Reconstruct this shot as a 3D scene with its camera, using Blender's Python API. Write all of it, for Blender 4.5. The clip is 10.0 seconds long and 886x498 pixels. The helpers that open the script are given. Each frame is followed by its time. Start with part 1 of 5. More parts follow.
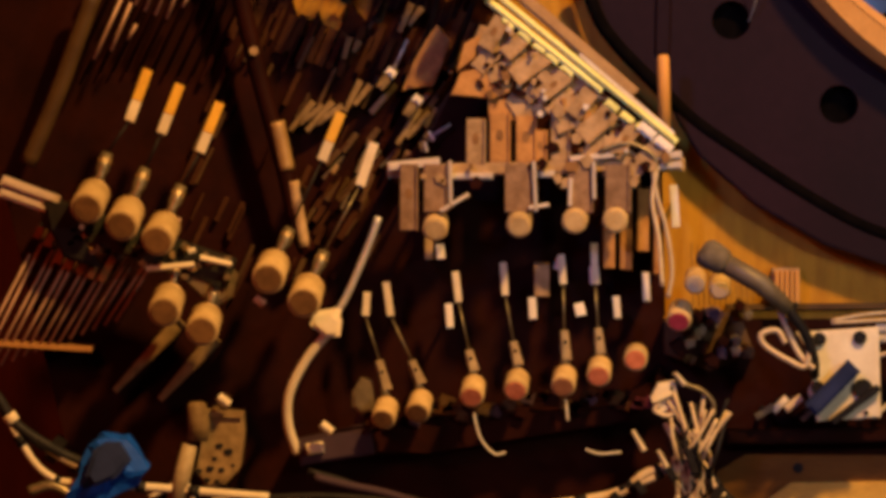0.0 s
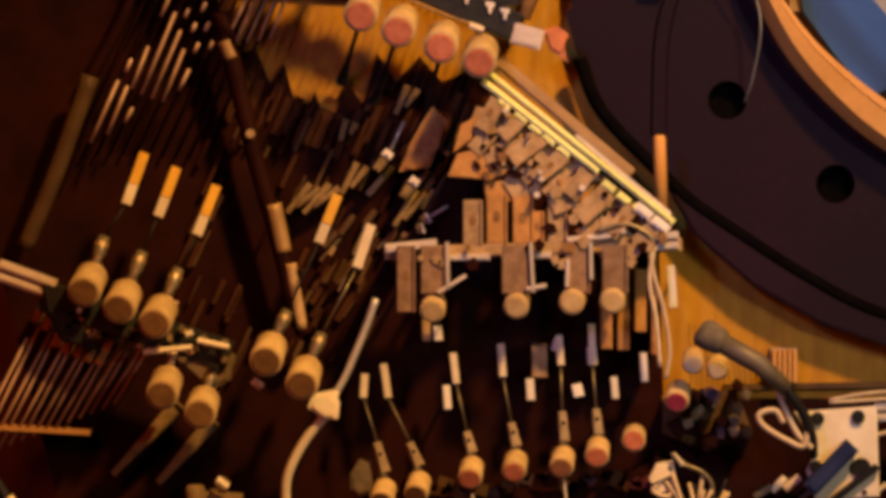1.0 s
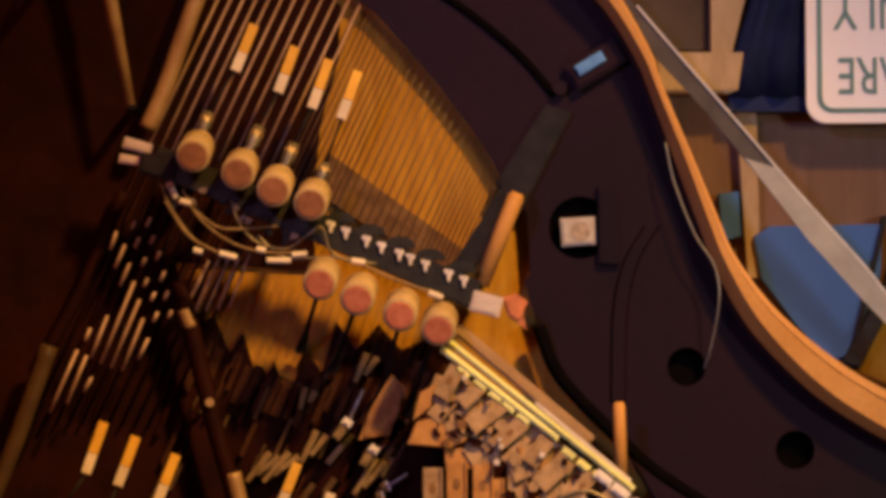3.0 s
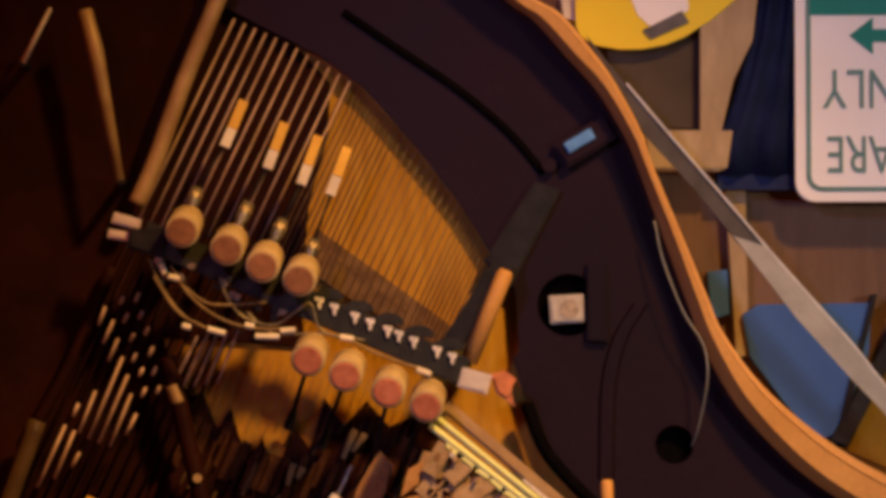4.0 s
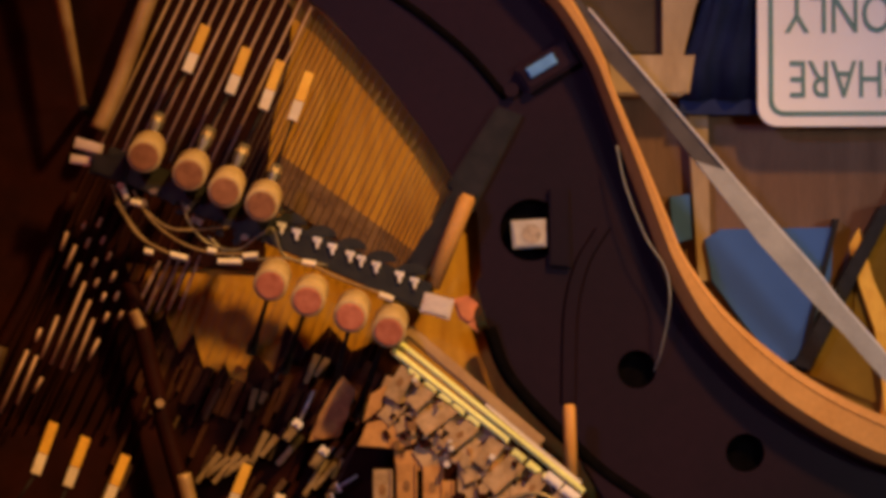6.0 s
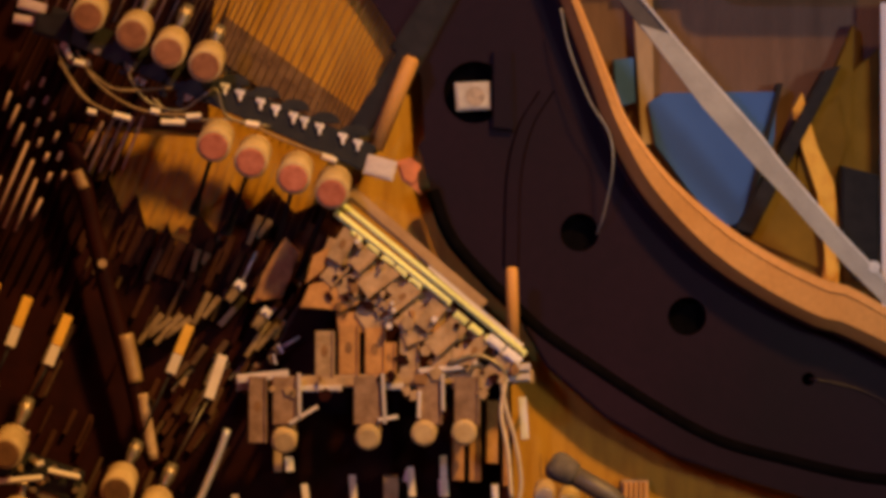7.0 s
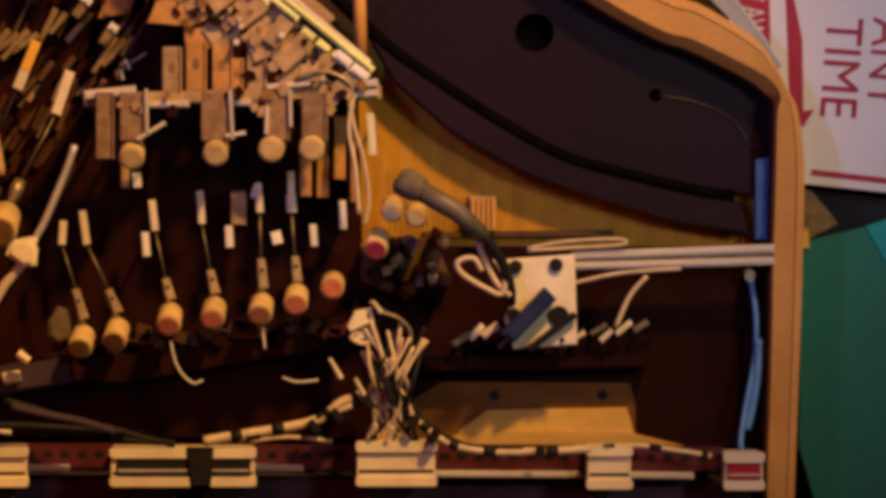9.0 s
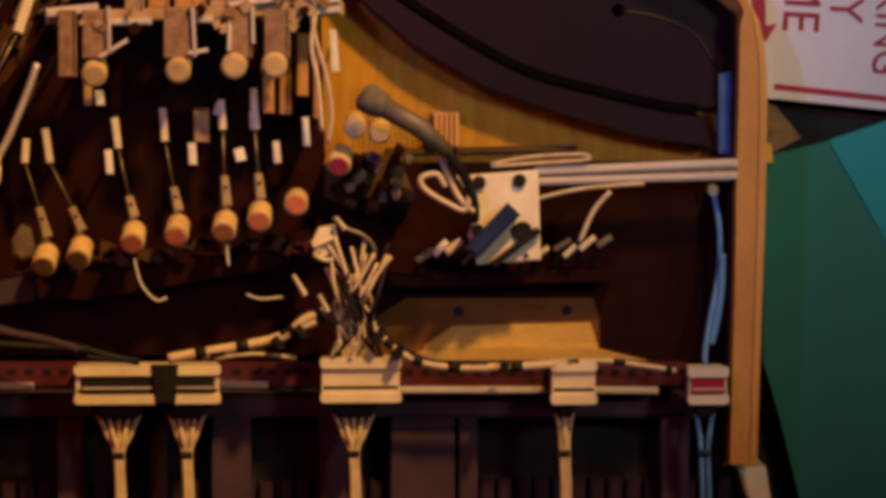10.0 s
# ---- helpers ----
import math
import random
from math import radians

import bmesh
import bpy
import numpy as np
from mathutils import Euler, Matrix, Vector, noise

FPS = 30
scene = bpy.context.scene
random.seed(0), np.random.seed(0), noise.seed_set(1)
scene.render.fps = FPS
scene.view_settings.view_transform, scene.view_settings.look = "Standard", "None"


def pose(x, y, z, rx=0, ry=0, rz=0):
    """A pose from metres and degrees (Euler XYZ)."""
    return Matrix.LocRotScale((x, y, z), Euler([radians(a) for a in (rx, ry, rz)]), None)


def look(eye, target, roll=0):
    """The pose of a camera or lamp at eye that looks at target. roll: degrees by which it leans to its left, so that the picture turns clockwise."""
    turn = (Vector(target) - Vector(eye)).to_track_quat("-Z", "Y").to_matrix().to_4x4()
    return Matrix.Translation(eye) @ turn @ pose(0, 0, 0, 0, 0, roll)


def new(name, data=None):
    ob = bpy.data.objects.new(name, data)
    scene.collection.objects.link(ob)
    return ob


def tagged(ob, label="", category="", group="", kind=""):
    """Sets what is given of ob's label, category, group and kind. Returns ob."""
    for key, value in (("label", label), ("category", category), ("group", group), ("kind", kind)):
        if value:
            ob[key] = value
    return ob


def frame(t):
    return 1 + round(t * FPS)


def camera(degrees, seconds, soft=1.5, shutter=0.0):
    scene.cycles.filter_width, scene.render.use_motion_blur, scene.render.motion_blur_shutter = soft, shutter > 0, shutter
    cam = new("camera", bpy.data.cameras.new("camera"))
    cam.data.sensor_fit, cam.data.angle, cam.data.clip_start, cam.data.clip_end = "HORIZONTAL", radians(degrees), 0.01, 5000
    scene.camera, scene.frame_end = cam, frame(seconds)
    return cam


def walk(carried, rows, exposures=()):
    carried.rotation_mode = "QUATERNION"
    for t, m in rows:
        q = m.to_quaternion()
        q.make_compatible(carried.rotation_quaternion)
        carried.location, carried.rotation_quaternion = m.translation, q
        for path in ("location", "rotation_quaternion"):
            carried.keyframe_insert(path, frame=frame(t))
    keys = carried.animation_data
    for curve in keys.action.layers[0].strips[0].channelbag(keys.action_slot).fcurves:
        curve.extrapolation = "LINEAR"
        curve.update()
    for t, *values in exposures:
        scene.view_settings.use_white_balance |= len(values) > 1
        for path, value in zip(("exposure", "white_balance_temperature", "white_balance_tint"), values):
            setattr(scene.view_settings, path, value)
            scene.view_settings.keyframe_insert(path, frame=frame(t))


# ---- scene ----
# A long lens turns on one spot before an opened grand piano that stands upright against a wall.
cam = camera(9.0, 10.0, soft=4.3)
EYE = 1.75
FAR = 7.5221            # metres from the eye to the piano's iron plate
ROWS = [             # seconds, yaw, pitch, roll
    (0, 0.327, -2.848, 0.138),
    (0.5, 0.283, -2.498, -0.043),
    (1, 0.299, -2.018, -0.169),
    (1.5, 0.251, -1.410, -0.273),
    (2, 0.154, -0.712, -0.331),
    (2.5, -0.009, 0.022, -0.369),
    (3, -0.129, 0.705, -0.442),
    (3.2, -0.166, 0.931, -0.398),
    (4.3, -0.264, 1.534, -0.146),
    (4.5, -0.290, 1.534, -0.154),
    (5, -0.342, 1.419, -0.160),
    (6.3, -0.767, 0.377, -0.146),
    (6.5, -0.871, 0.108, -0.042),
    (7, -1.207, -0.684, 0.104),
    (7.5, -1.612, -1.528, 0.250),
    (8, -2.034, -2.333, 0.334),
    (8.5, -2.431, -3.016, 0.243),
    (9, -2.766, -3.570, 0.186),
    (9.5, -3.020, -4.022, 0.013),
    (10, -3.139, -4.424, -0.082),
]
# the film camera darkens a little while the pale signs are in view
EXPOSURES = [(0, -0.5), (2.0, -0.56), (3.2, -0.7), (4.5, -0.82), (6.5, -0.84), (7.5, -0.8), (8.5, -0.7), (10, -0.66)]
walk(cam, [(t, pose(0, 0, EYE) @ pose(0, 0, 0, 90, 0, 0) @ pose(0, 0, 0, 0, yaw, 0) @ pose(0, 0, 0, pitch, 0, 0) @ pose(0, 0, 0, 0, 0, roll))
           for t, yaw, pitch, roll in ROWS], exposures=EXPOSURES)

# ---- light ----
world = bpy.data.worlds.new("world")
scene.world = world
world.use_nodes = True
world.node_tree.nodes["Background"].inputs["Color"].default_value = (1.0, 0.19, 0.09, 1)
world.node_tree.nodes["Background"].inputs["Strength"].default_value = 0.085


def lamp(name, kind, eye, target, colour, watts, size):
    data = bpy.data.lights.new(name, kind)
    data.energy, data.color = watts, colour
    if kind == "AREA":
        data.shape, data.size = "DISK", size
    else:
        data.shadow_soft_size = size
    ob = new(name, data)
    ob.matrix_world = look(eye, target)
    return ob


key = lamp("ceiling_spotlight", "SPOT", (1.75, FAR - 3.0, 4.9), (-0.17, FAR, 1.22), (1.0, 0.54, 0.16), 2300, 0.18)
key.data.spot_size, key.data.spot_blend = radians(27), 1.0
blue = lamp("blue_stage_light", "SPOT", (-1.4, FAR - 4.2, 3.3), (0.5, FAR, 1.88), (0.12, 0.33, 1.0), 410, 0.15)
blue.data.spot_size, blue.data.spot_blend = radians(23), 0.9
# unseen broad red fill, added to lift the blacks towards maroon
lamp("red_fill_light", "AREA", (-1.6, 2.2, 3.2), (-0.1, FAR, 1.6), (1.0, 0.10, 0.03), 55, 1.2)
lamp("red_side_light", "AREA", (-2.2, FAR - 1.6, 2.0), (-0.6, FAR, 1.75), (1.0, 0.08, 0.03), 3, 0.3)
# unseen neutral spot, added to brighten the signs on the right
side = lamp("sign_fill_spot", "SPOT", (2.5, FAR - 3.4, 2.2), (1.02, FAR, 1.88), (0.88, 0.95, 1.0), 165, 0.25)
lamp("room_light", "AREA", (2.5, FAR - 3.4, 2.2), (0.6, FAR, 1.4), (0.98, 0.86, 0.82), 30, 0.5)
side.data.spot_size, side.data.spot_blend = radians(35), 0.9


# ---- materials ----
def material(name, colour, rough=0.6, metal=0.0, second=None, scale=40.0, fine=400.0, bump=0.15, stretch=(1, 1, 1), spread=0.25, spec=0.4):
    """Two scales of stain and grain over a base colour, with fine relief."""
    m = bpy.data.materials.new(name)
    m.use_nodes = True
    t = m.node_tree
    n, link = t.nodes, t.links.new
    b = n["Principled BSDF"]
    second = second or tuple(c * 0.6 for c in colour)
    geo = n.new("ShaderNodeNewGeometry")
    mp = n.new("ShaderNodeMapping")
    mp.inputs["Scale"].default_value = stretch
    link(geo.outputs["Position"], mp.inputs["Vector"])
    a, f = n.new("ShaderNodeTexNoise"), n.new("ShaderNodeTexNoise")
    a.inputs["Scale"].default_value, a.inputs["Detail"].default_value = scale, 5
    f.inputs["Scale"].default_value, f.inputs["Detail"].default_value = fine, 3
    link(mp.outputs["Vector"], a.inputs["Vector"])
    link(mp.outputs["Vector"], f.inputs["Vector"])
    r = n.new("ShaderNodeMapRange")
    r.inputs["From Min"].default_value, r.inputs["From Max"].default_value = 0.35, 0.68
    link(a.outputs["Fac"], r.inputs["Value"])
    mix = n.new("ShaderNodeMix")
    mix.data_type = "RGBA"
    mix.inputs["A"].default_value, mix.inputs["B"].default_value = (*colour, 1), (*second, 1)
    link(r.outputs["Result"], mix.inputs["Factor"])
    hsv = n.new("ShaderNodeHueSaturation")
    val = n.new("ShaderNodeMapRange")
    val.inputs["To Min"].default_value, val.inputs["To Max"].default_value = 1 - spread, 1 + spread
    link(f.outputs["Fac"], val.inputs["Value"])
    link(val.outputs["Result"], hsv.inputs["Value"])
    link(mix.outputs["Result"], hsv.inputs["Color"])
    info = n.new("ShaderNodeObjectInfo")
    rnd = n.new("ShaderNodeMapRange")
    rnd.inputs["To Min"].default_value, rnd.inputs["To Max"].default_value = 0.85, 1.1
    link(info.outputs["Random"], rnd.inputs["Value"])
    hs2 = n.new("ShaderNodeHueSaturation")
    link(rnd.outputs["Result"], hs2.inputs["Value"])
    link(hsv.outputs["Color"], hs2.inputs["Color"])
    link(hs2.outputs["Color"], b.inputs["Base Color"])
    rr = n.new("ShaderNodeMapRange")
    rr.inputs["To Min"].default_value, rr.inputs["To Max"].default_value = max(0.05, rough - 0.15), min(1, rough + 0.15)
    link(a.outputs["Fac"], rr.inputs["Value"])
    link(rr.outputs["Result"], b.inputs["Roughness"])
    b.inputs["Metallic"].default_value = metal
    b.inputs["Specular IOR Level"].default_value = spec
    bp = n.new("ShaderNodeBump")
    bp.inputs["Strength"].default_value, bp.inputs["Distance"].default_value = bump, 0.002
    link(f.outputs["Fac"], bp.inputs["Height"])
    link(bp.outputs["Normal"], b.inputs["Normal"])
    return m


RIM_WOOD = material("oiled_rim_wood", (0.56, 0.275, 0.07), 0.5, second=(0.47, 0.215, 0.045), scale=9, fine=120, stretch=(1, 6, 1), spread=0.18, spec=0.2)
CASE_WOOD = material("dark_case_wood", (0.05, 0.02, 0.015), 0.4, second=(0.03, 0.012, 0.01), scale=12, fine=90, spec=0.15)
GOLD = material("gilt_soundboard", (0.44, 0.21, 0.013), 0.5, second=(0.33, 0.145, 0.008), scale=10, fine=160, stretch=(6, 1, 1), spread=0.25, spec=0.15)
IRON = material("plum_iron_plate", (0.017, 0.0075, 0.011), 0.33, second=(0.008, 0.0028, 0.003), scale=3.5, fine=90, bump=0.05, spread=0.25, spec=0.2)
# red-black for shaded ground, also used on small dark parts
BED = material("shade_dark_brown", (0.022, 0.004, 0.0015), 0.65, second=(0.012, 0.0022, 0.001), scale=14, fine=160, spec=0.06)
STRING = material("wound_copper_string", (0.5, 0.31, 0.2), 0.5, 0.1, second=(0.3, 0.17, 0.1), scale=25, fine=900)
STEEL = material("plain_steel", (0.62, 0.57, 0.5), 0.4, 0.4, second=(0.45, 0.42, 0.38))
WIRE = material("fine_dark_wire", (0.2, 0.12, 0.05), 0.45, 0.4)
BRASS = material("brass_bar", (0.38, 0.23, 0.08), 0.5, 0.2, second=(0.26, 0.14, 0.045), scale=25)
TAN = material("tan_wrap", (0.54, 0.37, 0.16), 0.75, second=(0.43, 0.28, 0.11), scale=60, spec=0.15)
CAP_BROWN = material("brown_end", (0.24, 0.12, 0.042), 0.75, second=(0.16, 0.08, 0.03), scale=80, spec=0.1)
CAP_ROSE = material("rose_end", (0.6, 0.2, 0.1), 0.7, second=(0.46, 0.13, 0.06), scale=80, spec=0.1)
CAP_MID = material("rose_brown_end", (0.36, 0.15, 0.065), 0.75, second=(0.26, 0.105, 0.045), scale=80, spec=0.1)
CAP_RED = material("crimson_end", (0.5, 0.06, 0.09), 0.6, second=(0.38, 0.04, 0.06), spec=0.1)
WHITE = material("white_plastic", (0.74, 0.66, 0.54), 0.5, second=(0.64, 0.56, 0.44), scale=30, spread=0.1)
YELLOW = material("yellow_tape", (0.8, 0.45, 0.04), 0.6, second=(0.7, 0.36, 0.03), scale=60)
CREAM = material("ivory_plastic", (0.72, 0.6, 0.4), 0.55, second=(0.6, 0.48, 0.3), scale=25, spread=0.12)
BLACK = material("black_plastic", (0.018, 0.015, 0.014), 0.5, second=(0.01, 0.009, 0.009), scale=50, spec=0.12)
GREENBOARD = material("dark_circuit_board", (0.024, 0.022, 0.013), 0.5, second=(0.012, 0.011, 0.008), scale=60, spec=0.2)
BRACKET = material("rose_tan_bracket", (0.42, 0.27, 0.13), 0.65, 0.0, second=(0.27, 0.165, 0.07), scale=60, spread=0.4, spec=0.2)
OCHRE = material("ochre_felt", (0.46, 0.23, 0.07), 0.9, second=(0.34, 0.16, 0.05), scale=70, spec=0.1)
ALU = material("brushed_rail", (0.66, 0.56, 0.43), 0.4, 0.25, second=(0.52, 0.42, 0.31), scale=30, stretch=(0.2, 1, 1))
BRIGHT = material("bright_brass_rail", (0.84, 0.82, 0.3), 0.35, 0.1, second=(0.72, 0.68, 0.2), scale=30)
CABLE = material("beige_cable", (0.6, 0.46, 0.28), 0.6, second=(0.5, 0.36, 0.2), scale=60)
PURPLE = material("plum_rail", (0.10, 0.018, 0.03), 0.5, second=(0.06, 0.012, 0.018), scale=30, spec=0.2)
SLIP = material("dull_violet_panel", (0.07, 0.042, 0.058), 0.6, second=(0.045, 0.025, 0.035), scale=10, spec=0.1)
BLUE_TAPE = material("blue_tape", (0.008, 0.085, 0.5), 0.5, second=(0.005, 0.055, 0.36), scale=40, spec=0.2)
WALL = material("brown_panel_wall", (0.14, 0.066, 0.024), 0.6, second=(0.1, 0.045, 0.015), scale=5, fine=60, stretch=(8, 1, 1))
BOARD = material("ochre_board", (0.6, 0.36, 0.06), 0.6, second=(0.5, 0.28, 0.04), scale=9, fine=90, stretch=(1, 1, 5))
TIMBER = material("raw_timber", (0.36, 0.25, 0.13), 0.75, second=(0.26, 0.17, 0.08), scale=16, fine=110, stretch=(1, 1, 0.3))
BLUE_PANEL = material("blue_painted_panel", (0.03, 0.10, 0.30), 0.6, second=(0.022, 0.08, 0.25), scale=8, spread=0.08)
NAVY = material("navy_cloth", (0.022, 0.03, 0.085), 0.9, second=(0.014, 0.02, 0.055), scale=20, spec=0.1)
SIGN_WHITE = material("white_sign_sheet", (0.78, 0.72, 0.66), 0.4, second=(0.72, 0.65, 0.58), scale=6, spread=0.06, bump=0.05)
SIGN_GREEN = material("green_sign_paint", (0.0, 0.22, 0.16), 0.4, second=(0.0, 0.18, 0.13), scale=8, spread=0.06, bump=0.05)
SIGN_LINE = material("grey_green_sign_paint", (0.12, 0.24, 0.2), 0.5, second=(0.1, 0.2, 0.17), scale=8, bump=0.05)
SIGN_RED = material("red_sign_paint", (0.38, 0.008, 0.03), 0.4, second=(0.32, 0.006, 0.025), scale=8, spread=0.06, bump=0.05)
SIGN_YELLOW = material("yellow_sign_sheet", (0.85, 0.62, 0.015), 0.4, second=(0.78, 0.54, 0.01), scale=6, spread=0.06, bump=0.05)
GREEN = material("green_painted_sheet", (0.005, 0.17, 0.095), 0.45, second=(0.004, 0.125, 0.07), scale=4, spread=0.06, bump=0.05)
TEAL = material("teal_painted_sheet", (0.0, 0.25, 0.22), 0.45, second=(0.0, 0.21, 0.18), scale=4, spread=0.06, bump=0.05)
GOLD_CLOTH = material("gold_cloth", (0.19, 0.11, 0.012), 0.8, second=(0.12, 0.07, 0.008), scale=12, spec=0.1)
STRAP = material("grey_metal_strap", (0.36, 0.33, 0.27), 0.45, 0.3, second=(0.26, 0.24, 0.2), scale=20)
# brown of the dimly lit field, shade included
DIM_BROWN = material("dim_brown_shade", (0.06, 0.022, 0.008), 0.9, second=(0.035, 0.012, 0.005), scale=40, spec=0.08)
# blue stage light put into the colour of liner, clip and cables
BLUE_LIT = material("blue_lit_strip", (0.11, 0.28, 0.56), 0.45, second=(0.07, 0.19, 0.42), scale=30)
# near black that stands in for shade in holes and grooves
VOID = material("recess_shade_black", (0.003, 0.002, 0.002), 0.9, spec=0.02)
OLIVE2 = material("worn_tan_block", (0.25, 0.16, 0.065), 0.7, second=(0.14, 0.085, 0.03), scale=50, spread=0.4, spec=0.2)
OLIVE = material("dark_olive_bar", (0.095, 0.052, 0.018), 0.5, second=(0.06, 0.03, 0.011), scale=20, spec=0.15)
PLASTER = material("room_plaster", (0.2, 0.13, 0.08), 0.9, scale=3)


# ---- building helpers: plan points are (x, z) in millimetres from the line of sight, depth in millimetres behind the iron plate ----
def at(p, depth=0.0):
    return Vector((p[0] / 1000, FAR + depth / 1000, EYE + p[1] / 1000))


def part(name, bm, mat, parent=None, label="", smooth=False):
    bmesh.ops.recalc_face_normals(bm, faces=bm.faces)
    me = bpy.data.meshes.new(name)
    bm.to_mesh(me)
    bm.free()
    me.materials.append(mat)
    if smooth:
        me.polygons.foreach_set("use_smooth", [True] * len(me.polygons))
    ob = new(name, me)
    if parent is not None:
        ob.parent = parent
        if parent.type == "EMPTY":
            ob.matrix_parent_inverse = Matrix.Translation(-parent.location)
    if label:
        tagged(ob, label)
    return ob


def thing(name, where, label, category, group="", kind=""):
    ob = new(name)
    ob.empty_display_size = 0.02
    ob.location = where
    return tagged(ob, label, category, group, kind)


def prism(points, front, back, bevel=0.0, bm=None):
    """A flat shape of plan points, from its front depth to its back depth."""
    bm = bm or bmesh.new()
    a = [bm.verts.new(at(p, front)) for p in points]
    b = [bm.verts.new(at(p, back)) for p in points]
    fr = bm.faces.new(a)
    bk = bm.faces.new(b[::-1])
    k = len(a)
    for i in range(k):
        bm.faces.new((a[i], b[i], b[(i + 1) % k], a[(i + 1) % k]))
    if bevel:
        es = [e for e in fr.edges]
        bmesh.ops.bevel(bm, geom=es, offset=bevel / 1000, segments=2, affect="EDGES", clamp_overlap=True)
    return bm


def slab(a, b, width, front, back, bevel=0.0, bm=None, width2=None):
    """A straight bar from plan point a to b."""
    a, b = Vector(a), Vector(b)
    s = (b - a).normalized()
    s = Vector((-s.y, s.x))
    w, v = width / 2, (width2 or width) / 2
    return prism([a + s * w, a - s * w, b - s * v, b + s * v], front, back, bevel, bm)


def smooth_line(points, steps=6):
    """Catmull-Rom through the points."""
    p = [Vector(q) for q in points]
    p = [2 * p[0] - p[1]] + p + [2 * p[-1] - p[-2]]
    out = []
    for i in range(1, len(p) - 2):
        for k in range(steps):
            t = k / steps
            out.append(0.5 * (2 * p[i] + (p[i + 1] - p[i - 1]) * t + (2 * p[i - 1] - 5 * p[i] + 4 * p[i + 1] - p[i + 2]) * t * t
                              + (3 * p[i] - p[i - 1] - 3 * p[i + 1] + p[i + 2]) * t ** 3))
    return out + [p[-2]]


def tube(points, radii, sides=8, bm=None):
    """A round bar through 3D points; radii in millimetres, one or one a point."""
    bm = bm or bmesh.new()
    k = len(points)
    radii = [radii] * k if isinstance(radii, (int, float)) else radii
    rings, ref = [], None
    for i, p in enumerate(points):
        d = (points[min(i + 1, k - 1)] - points[max(i - 1, 0)]).normalized()
        if ref is None:
            ref = d.orthogonal().normalized()
        ref = (ref - d * ref.dot(d)).normalized()
        o = d.cross(ref)
        rings.append([bm.verts.new(p + (ref * math.cos(2 * math.pi * j / sides) + o * math.sin(2 * math.pi * j / sides)) * radii[i] / 1000) for j in range(sides)])
    for u, v in zip(rings, rings[1:]):
        for j in range(sides):
            bm.faces.new((u[j], u[(j + 1) % sides], v[(j + 1) % sides], v[j]))
    bm.faces.new(rings[0][::-1])
    bm.faces.new(rings[-1])
    return bm


def cord(points, depth, radius, steps=6, sides=6, bm=None):
    """A cable through plan points at one depth, or at one depth a point."""
    ds = [depth] * len(points) if isinstance(depth, (int, float)) else depth
    return tube(smooth_line([at(p, d) for p, d in zip(points, ds)], steps), radius, sides, bm)


def disc(centre, radius, front, back, sides=24, bm=None):
    return prism([(centre[0] + radius * math.cos(2 * math.pi * j / sides), centre[1] + radius * math.sin(2 * math.pi * j / sides)) for j in range(sides)], front, back, 0, bm)


def rounded(x0, z0, x1, z1, r, turn=0.0, steps=5):
    """Plan points of a rectangle with round corners, turned about its middle."""
    pts = []
    for cx, cz, a in ((x1 - r, z1 - r, 0), (x0 + r, z1 - r, 90), (x0 + r, z0 + r, 180), (x1 - r, z0 + r, 270)):
        for k in range(steps + 1):
            g = radians(a + 90 * k / steps)
            pts.append(Vector((cx + r * math.cos(g), cz + r * math.sin(g))))
    m = Vector(((x0 + x1) / 2, (z0 + z1) / 2))
    c, s = math.cos(radians(turn)), math.sin(radians(turn))
    return [m + Vector((c * (p - m).x - s * (p - m).y, s * (p - m).x + c * (p - m).y)) for p in pts]


def structure(name, bm, mat, label, category):
    return tagged(part(name, bm, mat), label, category, kind="structure")


def block(lo, hi):
    bm = bmesh.new()
    bmesh.ops.create_cube(bm, size=1)
    for v in bm.verts:
        v.co = Vector([lo[i] + (v.co[i] + 0.5) * (hi[i] - lo[i]) for i in range(3)])
    return bm


# ---- the room ----
BACK = 165                                   # depth of the wall behind the piano
wy = FAR + BACK / 1000
structure("wall_north", block((-4, wy, 0), (4, wy + 0.2, 5.4)), WALL, "brown wood panelled wall behind the piano", "wall")
structure("wall_south", block((-4, -2.2, 0), (4, -2.0, 5.4)), PLASTER, "plain dim plastered wall", "wall")
structure("wall_west", block((-4.2, -2.2, 0), (-4, wy + 0.2, 5.4)), PLASTER, "plain dim plastered wall", "wall")
structure("wall_east", block((4, -2.2, 0), (4.2, wy + 0.2, 5.4)), PLASTER, "plain dim plastered wall", "wall")
structure("floor", block((-4.2, -2.2, -0.2), (4.2, wy + 0.2, 0)), CASE_WOOD, "dark wooden floor", "floor")
structure("ceiling", block((-4.2, -2.2, 5.4), (4.2, wy + 0.2, 5.6)), PLASTER, "plain dim plastered ceiling", "ceiling")

# ---- the piano ----
piano = thing("grand_piano", Vector((0.2, FAR, 0.0)), "opened grand piano standing upright, with amber wooden rim and strings", "piano")
HIDDEN = [(-682.3, -127.9), (-682.2, 309.8), (-682.2, 650.3), (-599, 786.6), (-402.2, 839.3), (-190.4, 800.9), (-9.1, 648.8)]        # round the tail, out of view
RIM_IN = [(111.1, 532.5), (156.1, 498.5), (201.2, 447.8), (238.7, 405.6), (276.1, 343.7), (294.7, 298.5), (329.7, 200.5), (359.2, 120), (381.7, 59.8), (426.8, -19.2), (502, -98.3), (577.3, -151), (652.6, -190.2), (692.3, -203), (768.3, -240.4), (791.1, -256.9), (806.4, -271.9), (806.5, -289.8), (806.2, -360.9), (802.7, -512.3), (802, -589.3), (795.1, -872.6)]
